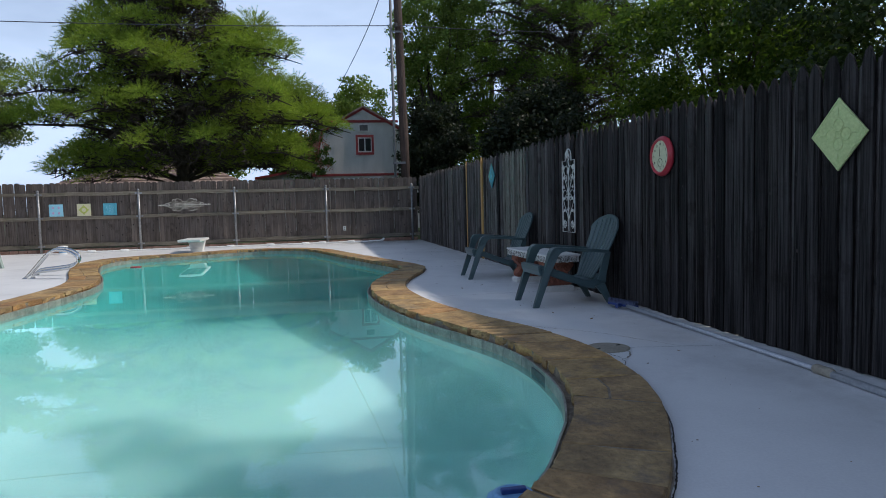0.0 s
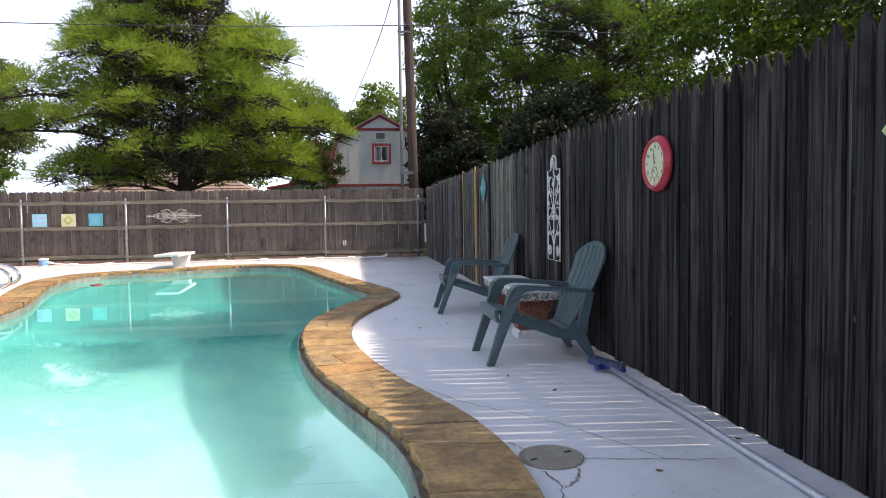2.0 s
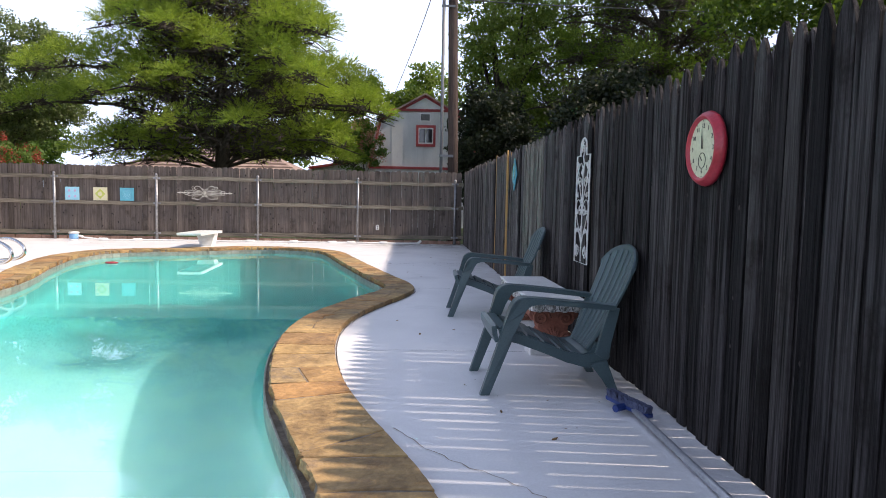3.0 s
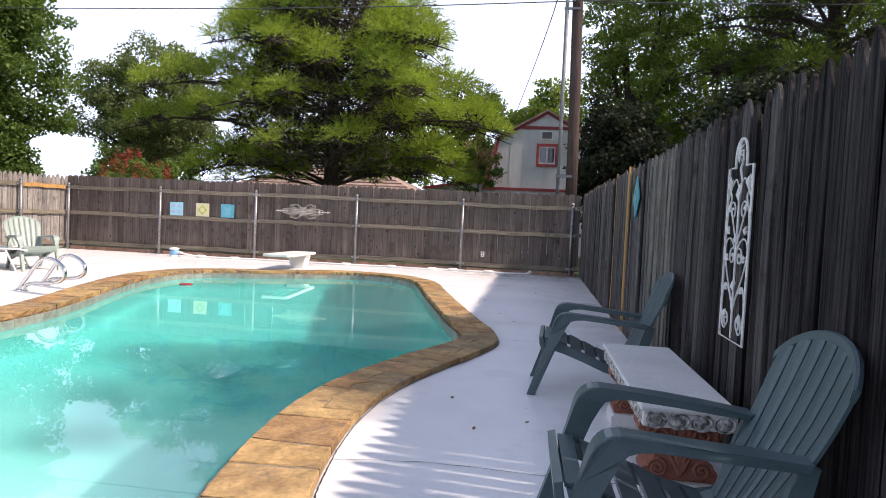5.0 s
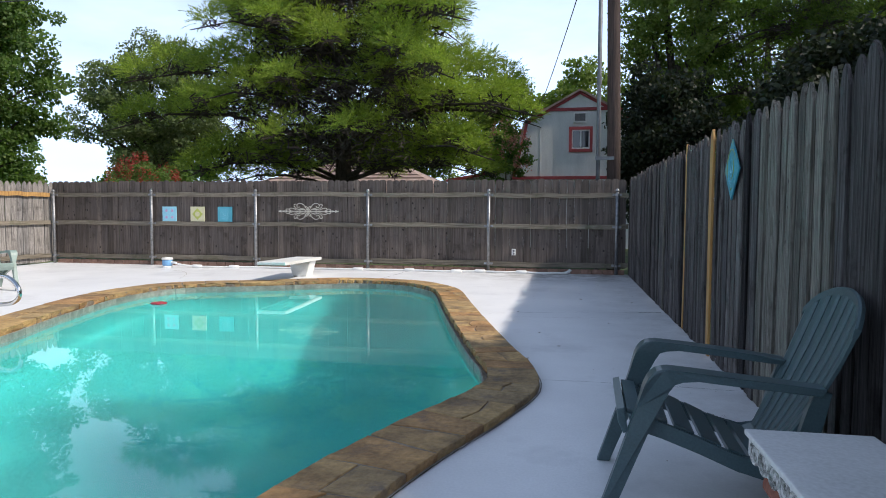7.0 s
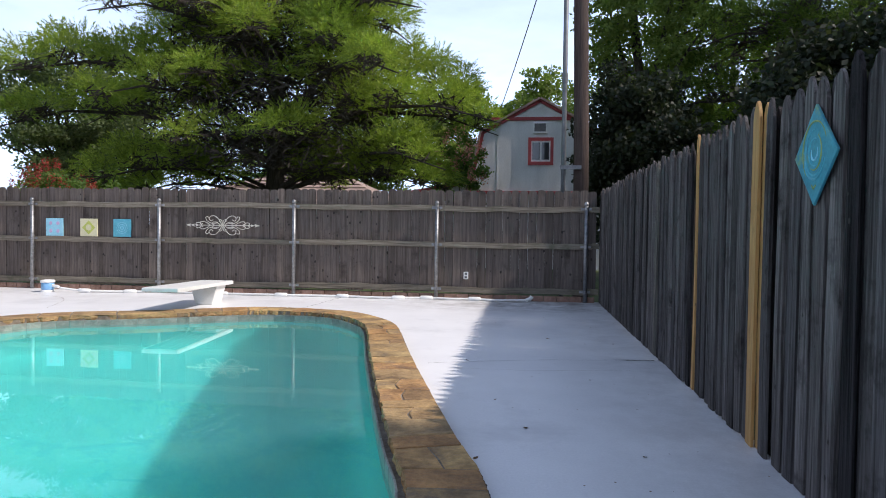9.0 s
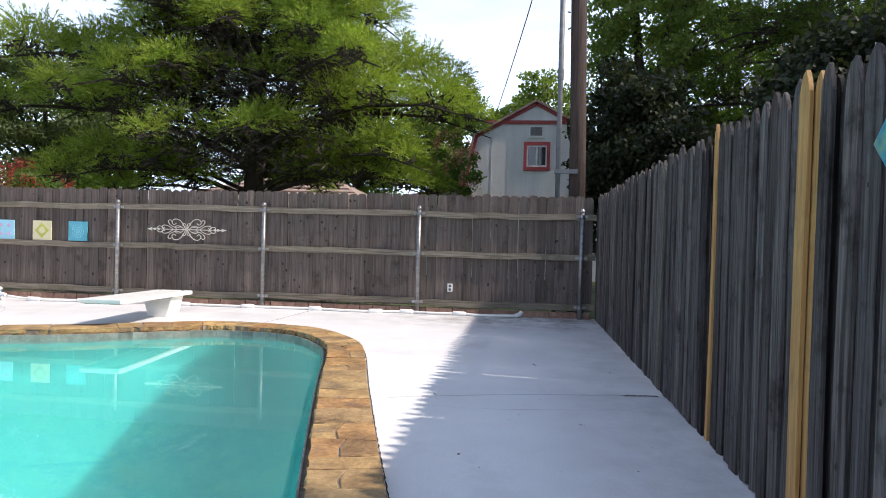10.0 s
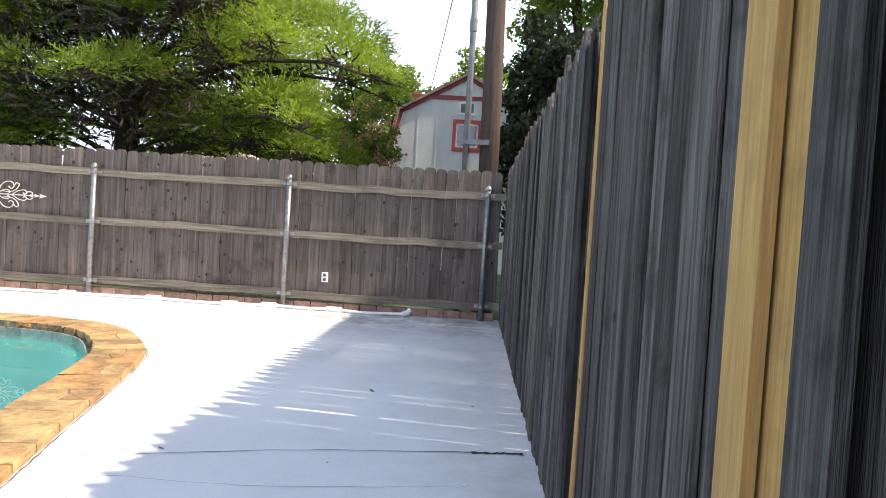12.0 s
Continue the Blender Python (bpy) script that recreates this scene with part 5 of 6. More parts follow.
tb = part("bristles", tufts, M_BRISTLE, head)
part("swivel", tube(bmesh.new(), [(0.0, -0.02, 0.0), (0.02, -0.09, 0.0)], 0.02, 10), M_BLUE, head)

floater = thing("chlorine_floater", "blue plastic floating chlorine dispenser with round cap", "dispenser", pose(0.60, 2.46, WATER_Z))
part("float_ring", lathe(bmesh.new(), [(0.05, -0.04), (0.085, -0.02), (0.098, 0.02), (0.10, 0.06), (0.094, 0.085), (0.07, 0.094)], 28), M_BLUE_PALE, floater, smooth=True)
part("cap", lathe(bmesh.new(), [(0.072, 0.09), (0.075, 0.10), (0.06, 0.108), (0.055, 0.104), (0.0, 0.104)], 28), M_BLUE_PALE, floater, smooth=True)
part("cap_grip", box(bmesh.new(), -0.045, 0.045, -0.012, 0.012, 0.102, 0.122, 0.005), M_BLUE, floater)
part("basket", lathe(bmesh.new(), [(0.04, -0.20), (0.05, -0.19), (0.055, -0.03), (0.05, -0.03)], 16), M_BLUE, floater)

toy = thing("floating_disc", "small red plastic disc floating on the water", "pool toy", pose(-3.48, 14.02, WATER_Z))
part("disc", lathe(bmesh.new(), [(0.08, -0.005), (0.105, 0.006), (0.105, 0.016), (0.09, 0.022), (0.0, 0.022)], 20), M_RED, toy, smooth=True)

# skimmer mouth under the coping
part("skimmer_mouth", box(bmesh.new(), 1.30, 1.40, 3.95, 4.30, -0.16, -0.03), M_VENT, pool, "dark skimmer opening")

# dead leaves and specks on the deck
rl = random.Random(21)
for lx, ly in [(1.98, 4.05), (2.35, 4.3), (2.85, 4.72), (2.9, 4.60), (2.1, 6.0), (1.95, 6.5), (2.3, 5.6), (1.7, 8.0), (2.0, 8.2), (1.5, 8.6), (1.8, 12.0), (2.3, 13.3), (1.55, 11.45), (2.05, 15.2), (2.7, 15.0), (1.6, 12.6), (2.4, 11.6), (1.3, 13.9)]:
    lf = bmesh.new()
    s = rl.uniform(0.010, 0.026)
    vs = [lf.verts.new((s * a, s * b, h)) for a, b, h in ((-1, 0, 0.003), (-0.3, 0.4, 0.006), (0.5, 0.35, 0.005), (1, 0, 0.010), (0.4, -0.4, 0.004), (-0.4, -0.35, 0.003))]
    lf.faces.new(vs)
    lf.faces.new([lf.verts.new(v.co - Vector((0, 0, 0.002))) for v in vs][::-1])
    ob = part("fallen_leaf", lf, M_LEAFLET)
    ob.matrix_basis = pose(lx, ly, 0.001, 0, 0, rl.uniform(0, 360))
    tagged(ob, "dry curled brown leaf lying on the white deck", "leaf", "fallen leaves")


specks = bmesh.new()
for _ in range(150):
    sx_, sy_ = rl.uniform(1.2, 2.95), rl.uniform(2.2, 18.5)
    if sx_ < 1.95 and 3.0 < sy_ < 12.0:
        continue
    r = rl.uniform(0.002, 0.006)
    specks.faces.new([specks.verts.new((sx_ + r * math.cos(a) * rl.uniform(0.6, 1.6), sy_ + r * math.sin(a), 0.0045)) for a in [math.pi * q / 3 for q in range(6)]])
tagged(part("deck_grit", specks, M_LEAFLET, deck), kind="stuff")


# ---- beyond the fence: pole, wires, shed, house ----
pole = thing("utility_pole", "brown creosoted wooden utility pole behind the fence", "utility pole")
part("shaft", tube(bmesh.new(), [(2.80, 20.0, -0.1), (2.76, 20.0, 3), (2.70, 20.0, 6), (2.65, 20.0, 9.5)], [0.142, 0.132, 0.124, 0.112], 18), M_POLE, pole, smooth=True)
part("conduit", tube(bmesh.new(), [(2.45, 19.86, -0.1), (2.45, 19.86, 7.2)], 0.042, 10), M_CONDUIT, pole, smooth=True)
part("coupling", tube(bmesh.new(), [(2.45, 19.86, 3.75), (2.45, 19.86, 3.92)], 0.052, 10), M_CONDUIT, pole)
part("standoff", box(bmesh.new(), 2.39, 2.76, 19.82, 19.86, 2.24, 2.31), M_CONDUIT, pole)
part("standoff", box(bmesh.new(), 2.39, 2.76, 19.82, 19.86, 6.1, 6.15), M_CONDUIT, pole)
part("insulator", lathe(bmesh.new(), [(0.03, 0), (0.05, 0.03), (0.03, 0.06), (0.05, 0.09), (0.02, 0.12)], 12, (2.60, 19.84, 6.26)), M_WIRE, pole)


def cable(label, pts, r=0.011):
    c = thing("overhead_cable", label, "cable", group="overhead cables")
    part("cable_run", tube(bmesh.new(), smooth_line(pts, 8), r, 6), M_WIRE, c)


cable("thin grey overhead cable strung along the alley", [(-60, 20.5, 7.2), (-30, 20.2, 6.35), (-11, 20.0, 6.18), (-3, 20.0, 6.2), (2.62, 19.86, 6.30)], 0.012)
cable("thin grey overhead cable strung along the alley", [(2.62, 19.86, 6.32), (6, 20.0, 6.28), (14, 20.0, 6.35), (40, 20.4, 7.2)], 0.012)
cable("black service drop sagging towards the roofs", [(2.72, 20.0, 8.9), (2.2, 24, 7.4), (1.0, 32, 5.9), (0.4, 36, 5.5)], 0.014)

shed = thing("barn_shed", "two-storey grey barn shed with barn-red trim and gambrel roof", "shed")
SY = 28.3
gable = [(-0.25, 0.0), (0.02, 2.3), (0.46, 4.18), (2.22, 5.16), (3.98, 4.18), (4.42, 2.3), (4.69, 0.0)]
part("front_wall", prism(bmesh.new(), gable, "y", SY, SY + 0.1), M_SIDING, shed)
part("rear_wall", prism(bmesh.new(), gable, "y", SY + 5.9, SY + 6.0), M_SIDING, shed)
for k in range(10):
    gx = -0.05 + 0.5 * k
    top = 4.1 if 0.46 < gx < 3.9 else 2.2
    part("batten", box(bmesh.new(), gx - 0.006, gx + 0.006, SY - 0.008, SY + 0.001, 0.1, top), M_SIDING, shed)
for a, b in zip(gable[1:], gable[2:-1]):
    d = Vector((b[0] - a[0], b[1] - a[1]))
    nrm = Vector((-d.y, d.x)).normalized() * 0.06
    part("roof_slope", prism(bmesh.new(), [a, b, (b[0] + nrm.x, b[1] + nrm.y), (a[0] + nrm.x, a[1] + nrm.y)], "y", SY - 0.12, SY + 6.1), M_SHINGLE, shed)
    nin = -nrm * 1.5
    part("rake_trim", prism(bmesh.new(), [a, b, (b[0] + nin.x, b[1] + nin.y), (a[0] + nin.x, a[1] + nin.y)], "y", SY - 0.05, SY - 0.012), M_TRIM, shed)
part("band", box(bmesh.new(), 0.75, 3.7, SY - 0.045, SY - 0.010, 4.52, 4.62), M_TRIM, shed)
part("band", box(bmesh.new(), 0.02, 4.42, SY - 0.045, SY - 0.010, 2.28, 2.38), M_TRIM, shed)
win = part("window", box(bmesh.new(), 1.96, 2.56, SY - 0.03, SY - 0.008, 3.27, 3.90), M_WHITE, shed)
for a in ((1.88, 1.97, 3.17, 4.0), (2.55, 2.64, 3.17, 4.0), (1.97, 2.55, 3.90, 4.0), (1.97, 2.55, 3.17, 3.27)):
    part("window_trim", box(bmesh.new(), a[0], a[1], SY - 0.05, SY - 0.01, a[2], a[3]), M_TRIM, win)
for a in ((2.01, 2.235), (2.285, 2.51)):
    part("pane", box(bmesh.new(), a[0], a[1], SY - 0.038, SY - 0.03, 3.33, 3.85), M_GLASS, win)
vent = part("vent", box(bmesh.new(), 2.02, 2.44, SY - 0.06, SY - 0.01, 4.12, 4.46, 0.01), M_WHITE, shed)
part("louvre", box(bmesh.new(), 2.06, 2.40, SY - 0.066, SY - 0.058, 4.18, 4.42), M_VENT, vent)
part("lean_to_wall", prism(bmesh.new(), [(-2.3, 0), (-0.02, 0), (-0.02, 2.62), (-2.3, 2.25)], "y", SY + 0.6, SY + 0.7), M_SIDING, shed)
part("lean_to_trim", prism(bmesh.new(), [(-2.35, 2.22), (-0.05, 2.60), (-0.05, 2.70), (-2.35, 2.32)], "y", SY + 0.5, SY + 0.59), M_TRIM, shed)

house = thing("neighbour_house", "low house with pinkish-brown shingle roof behind the trees", "house")
part("wall", box(bmesh.new(), -11.0, -2.6, 29.5, 37.0, -0.1, 1.9), M_BASE, house)
rf = bmesh.new()
v = [rf.verts.new(p) for p in ((-11.5, 29.0, 1.85), (-2.2, 29.0, 1.85), (-2.2, 37.5, 1.85), (-11.5, 37.5, 1.85), (-8.2, 33.2, 3.25), (-5.2, 33.2, 3.25))]
for f in ((0, 1, 5, 4), (1, 2, 5), (2, 3, 4, 5), (3, 0, 4), (0, 3, 2, 1)):
    rf.faces.new([v[i] for i in f])
roof = part("roof", rf, M_SHINGLE, house)
for row in range(9):
    t0 = row / 9
    z0, y0 = 1.88 + 1.38 * t0, 28.97 + 4.2 * t0
    xa, xb = -11.5 + 3.3 * t0, -2.2 - 3.0 * t0
    part("shingle_course", box(bmesh.new(), xa + 0.05, xb - 0.05, y0, y0 + 0.05, z0 - 0.01, z0 + 0.025), M_SHINGLE, roof)


# ---- trees ----
def unit(rng, n):
    v = rng.normal(size=(n, 3))
    return v / np.linalg.norm(v, axis=1)[:, None]


def leaf_quads(rng, centres, length, width, flat=0.0, out=None, droop=0.0):
    """Diamond leaves at the centres; flat presses them level, out points them outwards."""
    n = len(centres)
    a = unit(rng, n)
    if out is not None:
        a = a * 0.75 + out
    a[:, 2] = a[:, 2] * (1 - flat) - droop
    a /= np.linalg.norm(a, axis=1)[:, None] + 1e-9
    r = unit(rng, n)
    r[:, 2] *= 1 - 0.6 * flat
    b = np.cross(a, r)
    b /= np.linalg.norm(b, axis=1)[:, None] + 1e-9
    ln = (length * rng.uniform(0.6, 1.35, n))[:, None] / 2
    wd = (width * rng.uniform(0.7, 1.3, n))[:, None] / 2
    q = np.stack([centres - a * ln, centres + b * wd - a * ln * 0.1, centres + a * ln, centres - b * wd - a * ln * 0.1], 1)
    return q.reshape(-1, 3)


def cypress(name, label, pos, height, radius, seed, mat, density=1.0, low=1.9, power=0.75, thick=1.0):
    """A bald cypress: a straight trunk with tiers of spreading, drooping boughs under feathery sprays."""
    c = thing(name, label, "tree", pose(*pos))
    rng = np.random.default_rng(seed)
    rnd = random.Random(seed)
    part("trunk", tube(bmesh.new(), [(0, 0, -0.1), (0.04, 0.02, height * 0.3), (-0.03, 0.03, height * 0.65), (0, 0, height * 0.98)], [height * 0.026, height * 0.02, height * 0.011, 0.02], 10), M_BARK, c, smooth=True)
    cen, outs, heart = [], [], []
    z = low
    ang = rnd.uniform(0, 6)
    while z < height * 0.98:
        t = (z - low) / (height - low)
        reach = radius * (1 - t) ** power * (0.8 + 0.2 * min(1, t * 6))
        for _ in range(7 if t < 0.75 else 5):
            ang += 2.4 + rnd.uniform(-0.5, 0.5)
            ln = reach * rnd.uniform(0.55, 1.12)
            dx, dy = math.cos(ang), math.sin(ang)
            if z < 5 and dy < 0:
                ln = min(ln, 3.5 / max(-dy, 0.1))
            rise = ln * rnd.uniform(0.18, 0.5) * (0.45 + t)
            bz = z + rnd.uniform(-0.16, 0.16)
            line = [Vector((dx * ln * s, dy * ln * s, bz + rise * math.sin(s * 2.2) - 0.10 * ln * s * s)) for s in (0, 0.25, 0.5, 0.75, 1.0)]
            part("bough", tube(bmesh.new(), line, [0.012 + 0.012 * ln * (1 - s) for s in (0, 0.25, 0.5, 0.75, 1)], 5), M_BARK, c)
            k = max(2, int(ln * 0.62 * density + 0.9))
            for i in range(k):
                s = 0.96 - 0.74 * ((i + 0.55 * rnd.random()) / k)
                seg = min(int(s * 4), 3)
                p = line[seg].lerp(line[seg + 1], min(s * 4 - seg, 1))
                side = rnd.uniform(-1, 1) * 0.2 * ln * (1.15 - s)
                size = rnd.uniform(0.62, 1.08) * (0.66 if i == 0 else 1.0) * (0.62 + 0.38 * min(ln / 4, 1))
                q = np.array([p.x - dy * side, p.y + dx * side, p.z + 0.15 * size])
                nsp = int(125 * thick * (size / 0.6) ** 2)
                way = unit(rng, nsp)
                way[:, 2] = np.where(way[:, 2] < -0.25, -way[:, 2], way[:, 2])
                way = way + np.array([dx, dy, 0.15]) * 0.4
                way /= np.linalg.norm(way, axis=1)[:, None]
                root = q + way * (size * rng.uniform(0.3, 0.82, nsp))[:, None] * np.array([1.0, 1.0, 0.72])
                lens_ = rng.uniform(0.16, 0.36, nsp)
                lat = np.cross(way, unit(rng, nsp) * np.array([0.5, 0.5, 1.0]))
                lat /= np.linalg.norm(lat, axis=1)[:, None] + 1e-9
                nl = 10
                tt = np.linspace(0.05, 1.0, nl)
                sgn = np.where(np.arange(nl) % 2 == 0, 1.0, -1.0)
                pos = root[:, None] + way[:, None] * (lens_[:, None, None] * tt[None, :, None]) + lat[:, None] * (0.03 * sgn * (1.15 - tt))[None, :, None]
                pos[..., 2] -= (0.25 * (tt ** 2))[None, :] * lens_[:, None]
                cen.append(pos.reshape(-1, 3))
                outs.append((way[:, None] * 0.8 + lat[:, None] * sgn[None, :, None] * (1.1 - 0.8 * tt)[None, :, None]).reshape(-1, 3))
                # bark-coloured twig quads in the spray's heart, darkening it as shade would
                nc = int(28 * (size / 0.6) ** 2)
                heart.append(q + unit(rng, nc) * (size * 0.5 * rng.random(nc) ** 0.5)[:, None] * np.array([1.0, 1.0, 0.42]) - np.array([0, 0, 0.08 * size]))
        z += 0.66 if t < 0.8 else 0.45
    # more dark twig quads round the trunk, standing in for the crown's inner shade
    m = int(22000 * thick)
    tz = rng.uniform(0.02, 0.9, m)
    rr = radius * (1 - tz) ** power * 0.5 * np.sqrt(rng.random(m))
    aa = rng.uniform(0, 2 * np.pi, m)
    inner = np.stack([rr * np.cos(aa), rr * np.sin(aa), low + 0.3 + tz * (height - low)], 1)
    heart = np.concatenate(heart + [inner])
    dark_fill = new("bare_wood", fast_mesh("bare_wood", leaf_quads(rng, heart, 0.3, 0.04, 0.3), len(heart), M_BARK))
    dark_fill.parent = c
    tagged(dark_fill, kind="stuff")
    cen, outs = np.concatenate(cen), np.concatenate(outs)
    quads = leaf_quads(rng, cen, 0.085, 0.019, 0.0, outs * 1.6, 0.0)
    crown = new("crown", fast_mesh("crown", quads, len(cen), mat))
    crown.parent = c
    tagged(crown, kind="stuff")
    return c


def broadleaf(name, label, pos, height, radius, base, seed, mat, leaf=0.12, clumps=230, per=150, sigma=0.34, flat=0.2, slim=0.75, blossom_mat=None, lean=(0, 0)):
    """A branching tree with an uneven crown of leaf clumps round its limbs' ends."""
    c = thing(name, label, "tree", pose(*pos))
    rng = np.random.default_rng(seed)
    rnd = random.Random(seed)
    part("trunk", tube(bmesh.new(), [(0, 0, -0.1), (0.05, 0.03, base * 0.6), (lean[0] * 0.3, lean[1] * 0.3, base + (height - base) * 0.35)], [height * 0.024, height * 0.019, height * 0.009], 9), M_BARK, c, smooth=True)
    mid = (base + height) / 2
    hz = (height - base) / 2
    cen = []
    lobes = unit(rng, 9)
    gain = rng.uniform(0.72, 1.15, 9)
    for i in range(clumps):
        d = unit(rng, 1)[0]
        k = int(np.argmax(lobes @ d))
        r = (0.30 + 0.70 * rng.random() ** 0.5) * gain[k]
        q = np.array([d[0] * radius * r + lean[0], d[1] * radius * r + lean[1], mid + d[2] * hz * r])
        if i % 12 == 0:
            s = Vector((lean[0] * 0.2, lean[1] * 0.2, base * 0.7 + (q[2] - base * 0.7) * 0.35))
            e = Vector(q)
            m_ = s.lerp(e, 0.55) + Vector((rnd.uniform(-0.3, 0.3), rnd.uniform(-0.3, 0.3), 0.25))
            part("limb", tube(bmesh.new(), [s, m_, e], [height * 0.007, height * 0.004, 0.008], 5), M_BARK, c)
        size = sigma * rng.uniform(0.55, 1.25)
        num = int(per * (size / sigma) ** 2) + 20
        cen.append(unit(rng, num) * (1.55 * size * rng.random(num) ** 0.42)[:, None] * np.array([1.0, 1.0, 0.62]) + q)
    cen = np.concatenate(cen)
    quads = leaf_quads(rng, cen, leaf, leaf * slim, flat, None, 0.15)
    crown = new("crown", fast_mesh("crown", quads, len(cen), mat))
    crown.parent = c
    tagged(crown, kind="stuff")
    if blossom_mat:
        pts = []
        for i in range(int(40 * radius + 4)):
            d = unit(rng, 1)[0]
            q = np.array([d[0] * radius * 0.95, d[1] * radius * 0.95, mid + abs(d[2]) * hz * 1.0])
            pts.append(rng.normal(size=(45, 3)) * np.array([0.06, 0.06, 0.11]) + q)
        pts = np.concatenate(pts)
        bl = new("blossom", fast_mesh("blossom", leaf_quads(rng, pts, 0.06, 0.05), len(pts), blossom_mat))
        bl.parent = c
        tagged(bl, kind="stuff")
    return c


cypress("bald_cypress", "big bald cypress with spreading feathery boughs behind the fence", (-4.2, 23.3, 0), 10.2, 6.4, 3, L_CYPRESS, 1.3, 1.9, 0.6, 1.0)
cypress("bald_cypress", "tall bald cypress with bright backlit sprays", (10.0, 24.2, 0), 13.5, 6.3, 8, L_FEATHER, 0.9, 2.2, 0.5, 0.62)
broadleaf("oak_tree", "round grey-green oak in the distance", (-14.6, 30.0, 0), 8.0, 3.0, 2.6, 12, L_GREYOAK, 0.11, 280, 190, 0.36)
broadleaf("ash_tree", "tall leafy green tree beyond the side fence", (-14.2, 21.0, 0), 9.5, 2.6, 1.6, 13, L_BROAD, 0.115, 340, 190, 0.32)
cypress("bald_cypress", "feathery green cypress beyond the side fence", (-12.6, 15.6, 0), 9.0, 2.7, 14, L_CYPRESS, 0.8, 1.9, 0.6, 0.55)
broadleaf("crape_myrtle", "crape myrtle in red bloom over the fence", (-13.6, 28.0, 0), 3.1, 1.35, 0.9, 15, L_BROAD, 0.09, 70, 70, 0.24, blossom_mat=L_RED)
broadleaf("crape_myrtle", "crape myrtle with pink blossom beside the shed", (0.0, 26.3, 0), 3.85, 0.75, 1.3, 16, L_BROAD, 0.09, 40, 60, 0.18, blossom_mat=L_PINK)
broadleaf("elm_tree", "pale green tree behind the shed", (-1.2, 36.0, 0), 7.3, 2.2, 2.2, 17, L_BRIGHT, 0.15, 170, 110, 0.34)
broadleaf("elm_tree", "pale green tree behind the shed", (2.2, 35.5, 0), 7.6, 2.3, 2.2, 18, L_BRIGHT, 0.15, 170, 110, 0.34)
broadleaf("elm_tree", "pale green tree behind the cypress", (-5.5, 38.0, 0), 7.8, 2.6, 2.2, 19, L_BRIGHT, 0.15, 170, 110, 0.36)
broadleaf("pecan_tree", "light green leafy tree beside the utility pole", (4.75, 25.2, 0), 11.2, 1.9, 2.0, 20, L_BRIGHT, 0.105, 230, 120, 0.28)
broadleaf("plum_tree", "dark purple-green shrub tree behind the fence corner", (4.05, 21.5, 0), 4.5, 1.15, 0.6, 22, L_DARK, 0.10, 170, 140, 0.24)
broadleaf("plum_tree", "dark green shrub tree behind the side fence", (6.6, 19.0, 0), 4.4, 1.6, 0.8, 23, L_DARK, 0.11, 190, 130, 0.3)
broadleaf("live_oak", "dark spreading oak overhanging the neighbour's yard", (8.2, 0.4, 0), 8.5, 4.1, 2.4, 24, L_OAK, 0.13, 420, 150, 0.42)
for k, (tx, ty, th, tr, mt) in enumerate(((12.2, 5.4, 8.2, 3.0, L_OAK), (12.6, 11.5, 8.8, 3.4, L_OAK), (12.0, 17.4, 8.6, 3.3, L_FEATHER), (17.5, 8.5, 13.0, 4.6, L_OAK), (18.0, 16.5, 13.5, 4.6, L_FEATHER), (17.0, 26.0, 13.0, 4.6, L_OAK), (9.0, 32.5, 13.0, 4.4, L_FEATHER),  (15.5, 33.0, 12.0, 4.2, L_BROAD))):
    broadleaf("shade_tree", "dense dark green shade tree beyond the side fence", (tx, ty, 0), th, tr, 1.0, 40 + k, mt, 0.13, 290 if tx < 13 else 125, 125, 0.42)
broadleaf("shade_tree", "tall green shade tree beyond the side fence", (12.3, 8.5, 0), 12.2, 2.1, 9.0, 56, L_OAK, 0.14, 46, 110, 0.36)
for k, (tx, ty, th, tr) in enumerate(((-18, 26, 3.2, 1.8), (-17.5, 34.0, 4.0, 2.3), (-20, 40, 6.5, 3.0), (-11, 44, 7.0, 3.2), (8.5, 40, 8.0, 3.2), (-27, 33, 8.5, 3.6))):
    broadleaf("garden_tree", "green garden tree in the distance beyond the fence", (tx, ty, 0), th, tr, 0.6, 60 + k, L_BROAD, 0.17, 150, 110, 0.38)

# ---- pieces of the pool: waterline tiles and flagstones ----
tile_me = bpy.data.meshes.new("waterline_tile")
bm = box(bmesh.new(), -0.0738, 0.0738, -0.006, 0.006, -0.20, 0.035, 0.002)
bm.to_mesh(tile_me)
bm.free()
tile_me.materials.append(M_TILE)
ts = inward(0.464)
lens = [0.0]
for i in range(n_rim):
    lens.append(lens[-1] + (ts[(i + 1) % n_rim] - ts[i]).length)


def along(line, table, s):
    s %= table[-1]
    i = min(int(np.searchsorted(table, s, "right")) - 1, n_rim - 1)
    f = (s - table[i]) / max(table[i + 1] - table[i], 1e-9)
    a, b = line[i], line[(i + 1) % n_rim]
    return a.lerp(b, f), (b - a).normalized()


s = 0.0
while s < lens[-1] - 0.05:
    p, d = along(ts, lens, s)
    put_piece("waterline_tile", tile_me, pool, pose(p.x, p.y, -0.04, 0, 0, math.degrees(math.atan2(d.y, d.x))))
    s += 0.149

outer_l, inner_l = inward(0.0), INNER
tab = [0.0]
for i in range(n_rim):
    tab.append(tab[-1] + (outer_l[(i + 1) % n_rim] - outer_l[i]).length)
rs = random.Random(31)


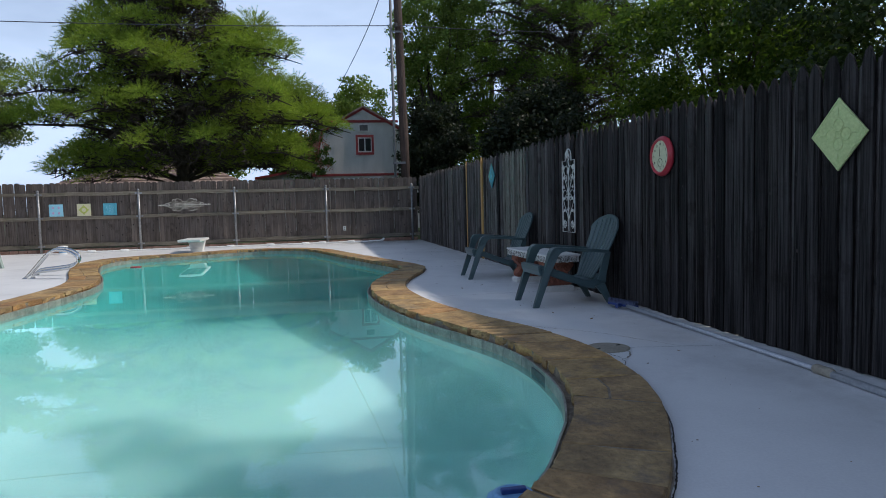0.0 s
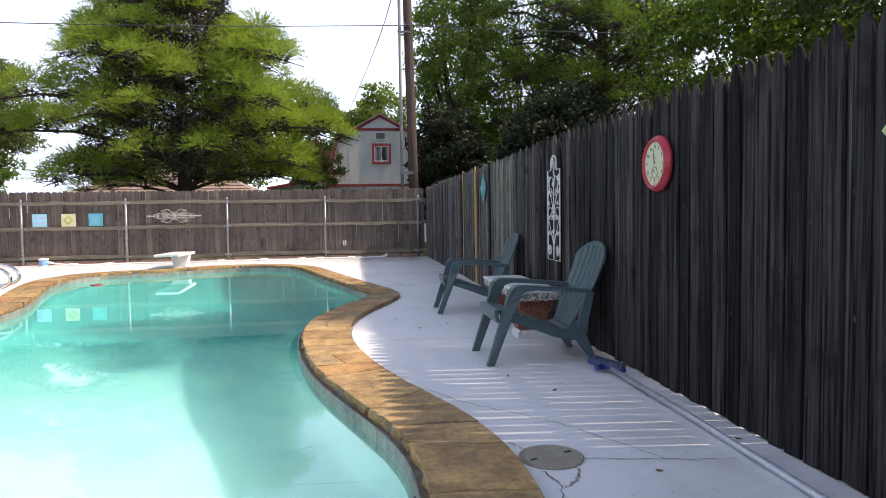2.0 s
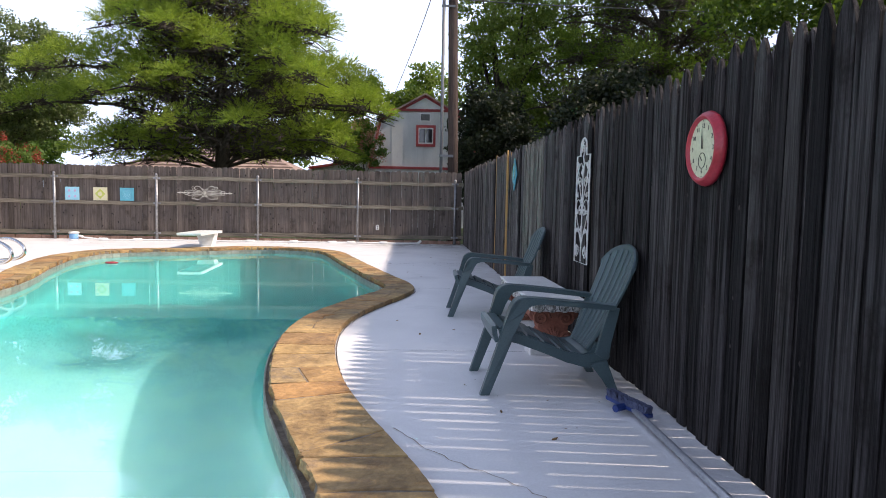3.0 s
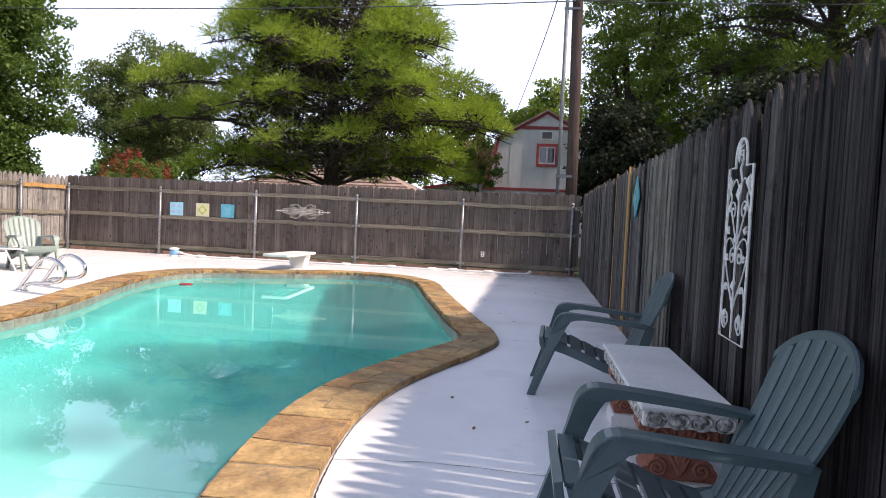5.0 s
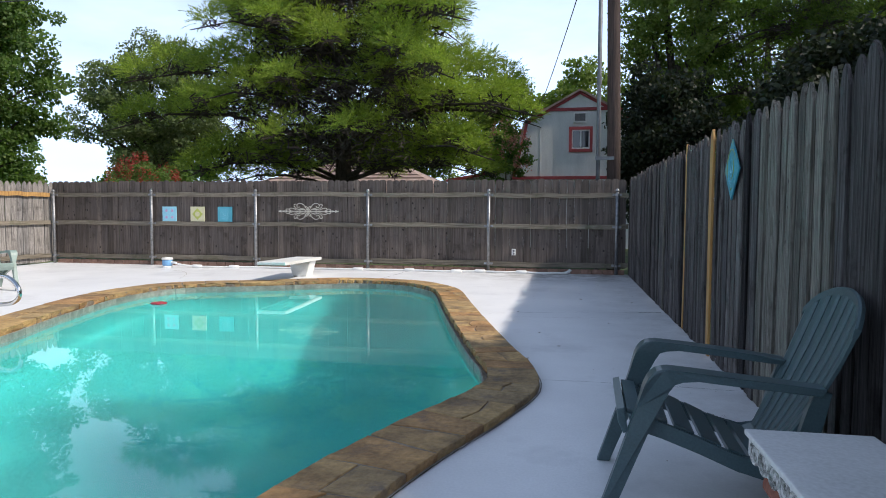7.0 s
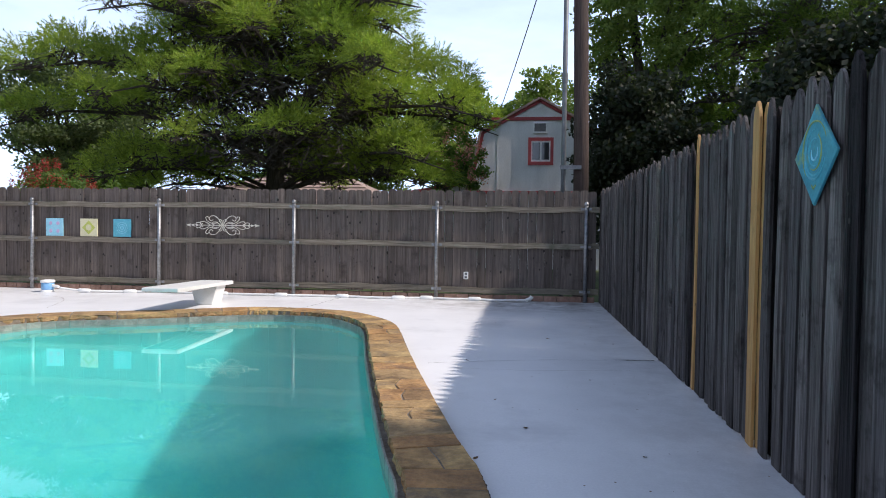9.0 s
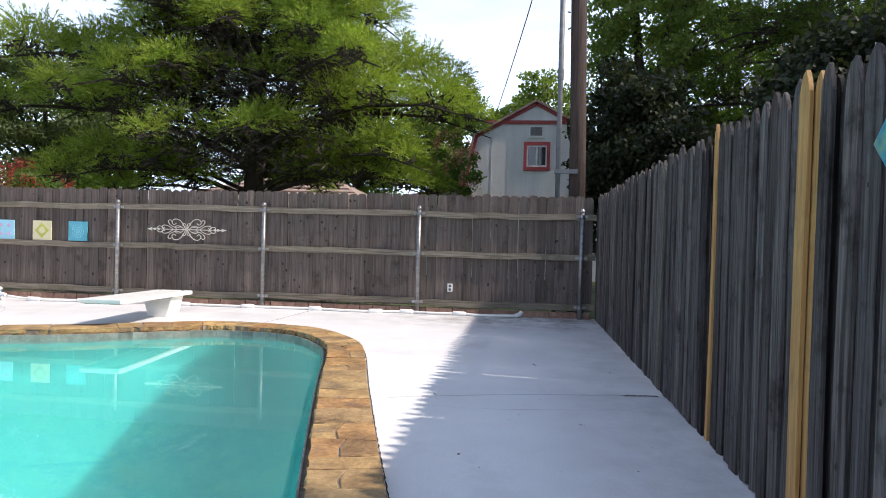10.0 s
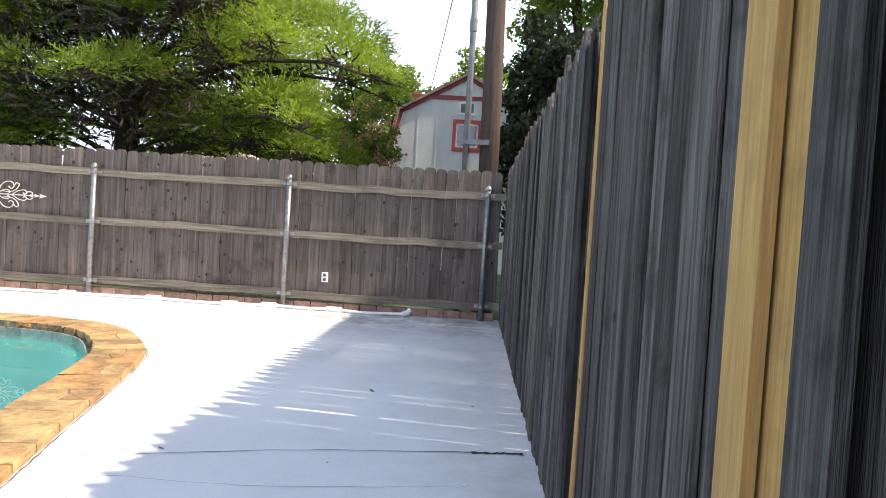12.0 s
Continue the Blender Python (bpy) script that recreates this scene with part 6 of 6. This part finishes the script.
def point_on(s, v):
    """A place on the coping: s metres along its outer line, v from 0 at the deck to 1 at the water."""
    s %= tab[-1]
    i = min(int(np.searchsorted(tab, s, "right")) - 1, n_rim - 1)
    f = (s - tab[i]) / max(tab[i + 1] - tab[i], 1e-9)
    a = outer_l[i].lerp(outer_l[(i + 1) % n_rim], f)
    b = inner_l[i].lerp(inner_l[(i + 1) % n_rim], f)
    return a.lerp(b, v)


def flag(corners):
    """One stone from (s, v) outline points, with a bevelled, slightly uneven top and a rough riven edge."""
    pts = [point_on(s, v) for s, v in corners]
    n = len(pts)
    mid_ = sum(pts, Vector()) / n
    bm = bmesh.new()
    tilt_x, tilt_y, lift = rs.uniform(-0.005, 0.005), rs.uniform(-0.005, 0.005), rs.uniform(-0.001, 0.004)
    low, waist, rim_, top = [], [], [], []
    for p, (s, v) in zip(pts, corners):
        q = p + (mid_ - p).normalized() * 0.003
        h = COPE_TOP + lift + tilt_x * (p.x - mid_.x) + tilt_y * (p.y - mid_.y)
        edge = rs.uniform(-0.02, 0.012) if v > 0.97 else 0.0
        way = (p - mid_).normalized()
        face = v > 0.9
        low.append(bm.verts.new((*(q + way * (edge * 0.6 - (rs.uniform(0.0, 0.03) if face else 0))).xy, rs.uniform(-0.042, -0.026) if face else -0.005)))
        waist.append(bm.verts.new((*(q + way * (edge + (rs.uniform(-0.012, 0.018) if face else 0))).xy, rs.uniform(-0.006, 0.016) if face else 0.02)))
        rim_.append(bm.verts.new((*(q + way * edge).xy, h - rs.uniform(0.003, 0.007))))
        top.append(bm.verts.new((*(q + (mid_ - q).normalized() * rs.uniform(0.003, 0.008)).xy, h + rs.uniform(-0.0015, 0.0015))))
    bm.faces.new(top)
    for i in range(n):
        k = (i + 1) % n
        bm.faces.new((low[i], low[k], waist[k], waist[i]))
        bm.faces.new((waist[i], waist[k], rim_[k], rim_[i]))
        bm.faces.new((rim_[i], rim_[k], top[k], top[i]))
    part("flagstone", bm, M_STONE, pool)


def quad_line(s0, s1, va, vb, na=7):
    return [(s0 + (s1 - s0) * k / (na - 1), va + (vb - va) * k / (na - 1)) for k in range(na)]


s, sk = 0.0, 0.0
total = tab[-1]
while s < total - 0.02:
    small = point_on(s, 0.5).y > 5.6 and point_on(s, 0.5).x > -2.5
    step = rs.choice((0.19, 0.24, 0.28, 0.34, 0.42)) if small else rs.choice((0.34, 0.42, 0.52, 0.64))
    if total - s - step < 0.18:
        step = total - s
    last = s + step >= total - 0.01
    sk2 = 0.0 if last else rs.uniform(-0.08, 0.08) * (1.0 if small else 2.2)
    a0, a1 = s, s + step
    b0, b1 = s + sk, s + step + sk2
    g = 0.0035
    if (step > 0.22 if small else step > 0.5) and rs.random() < 0.4:
        v = rs.uniform(0.36, 0.66)
        m0, m1 = a0 + (b0 - a0) * v, a1 + (b1 - a1) * v
        v1, vm = v + rs.uniform(-0.12, 0.12), v + rs.uniform(-0.06, 0.06)
        mm = (m0 + m1) / 2
        flag(quad_line(a0 + g, a1 - g, 0, 0) + [(m1 - g, v1 - 0.007), (mm, vm - 0.007), (m0 + g, v - 0.007)])
        flag([(m0 + g, v + 0.007), (mm, vm + 0.007), (m1 - g, v1 + 0.007)] + quad_line(b1 - g, b0 + g, 1, 1))
    else:
        mids = rs.uniform(-0.02, 0.02)
        flag(quad_line(a0 + g, a1 - g, 0, 0) + [(a1 + (b1 - a1) * 0.3 - g + rs.uniform(-0.012, 0.004), 0.3), (a1 + (b1 - a1) * 0.7 - g + mids * 0.4, 0.7)] + quad_line(b1 - g, b0 + g, 1, 1) + [(a0 + (b0 - a0) * 0.7 + g + rs.uniform(0, 0.01), 0.7), (a0 + (b0 - a0) * 0.3 + g + rs.uniform(0, 0.01), 0.3)])
    s += step
    sk = sk2
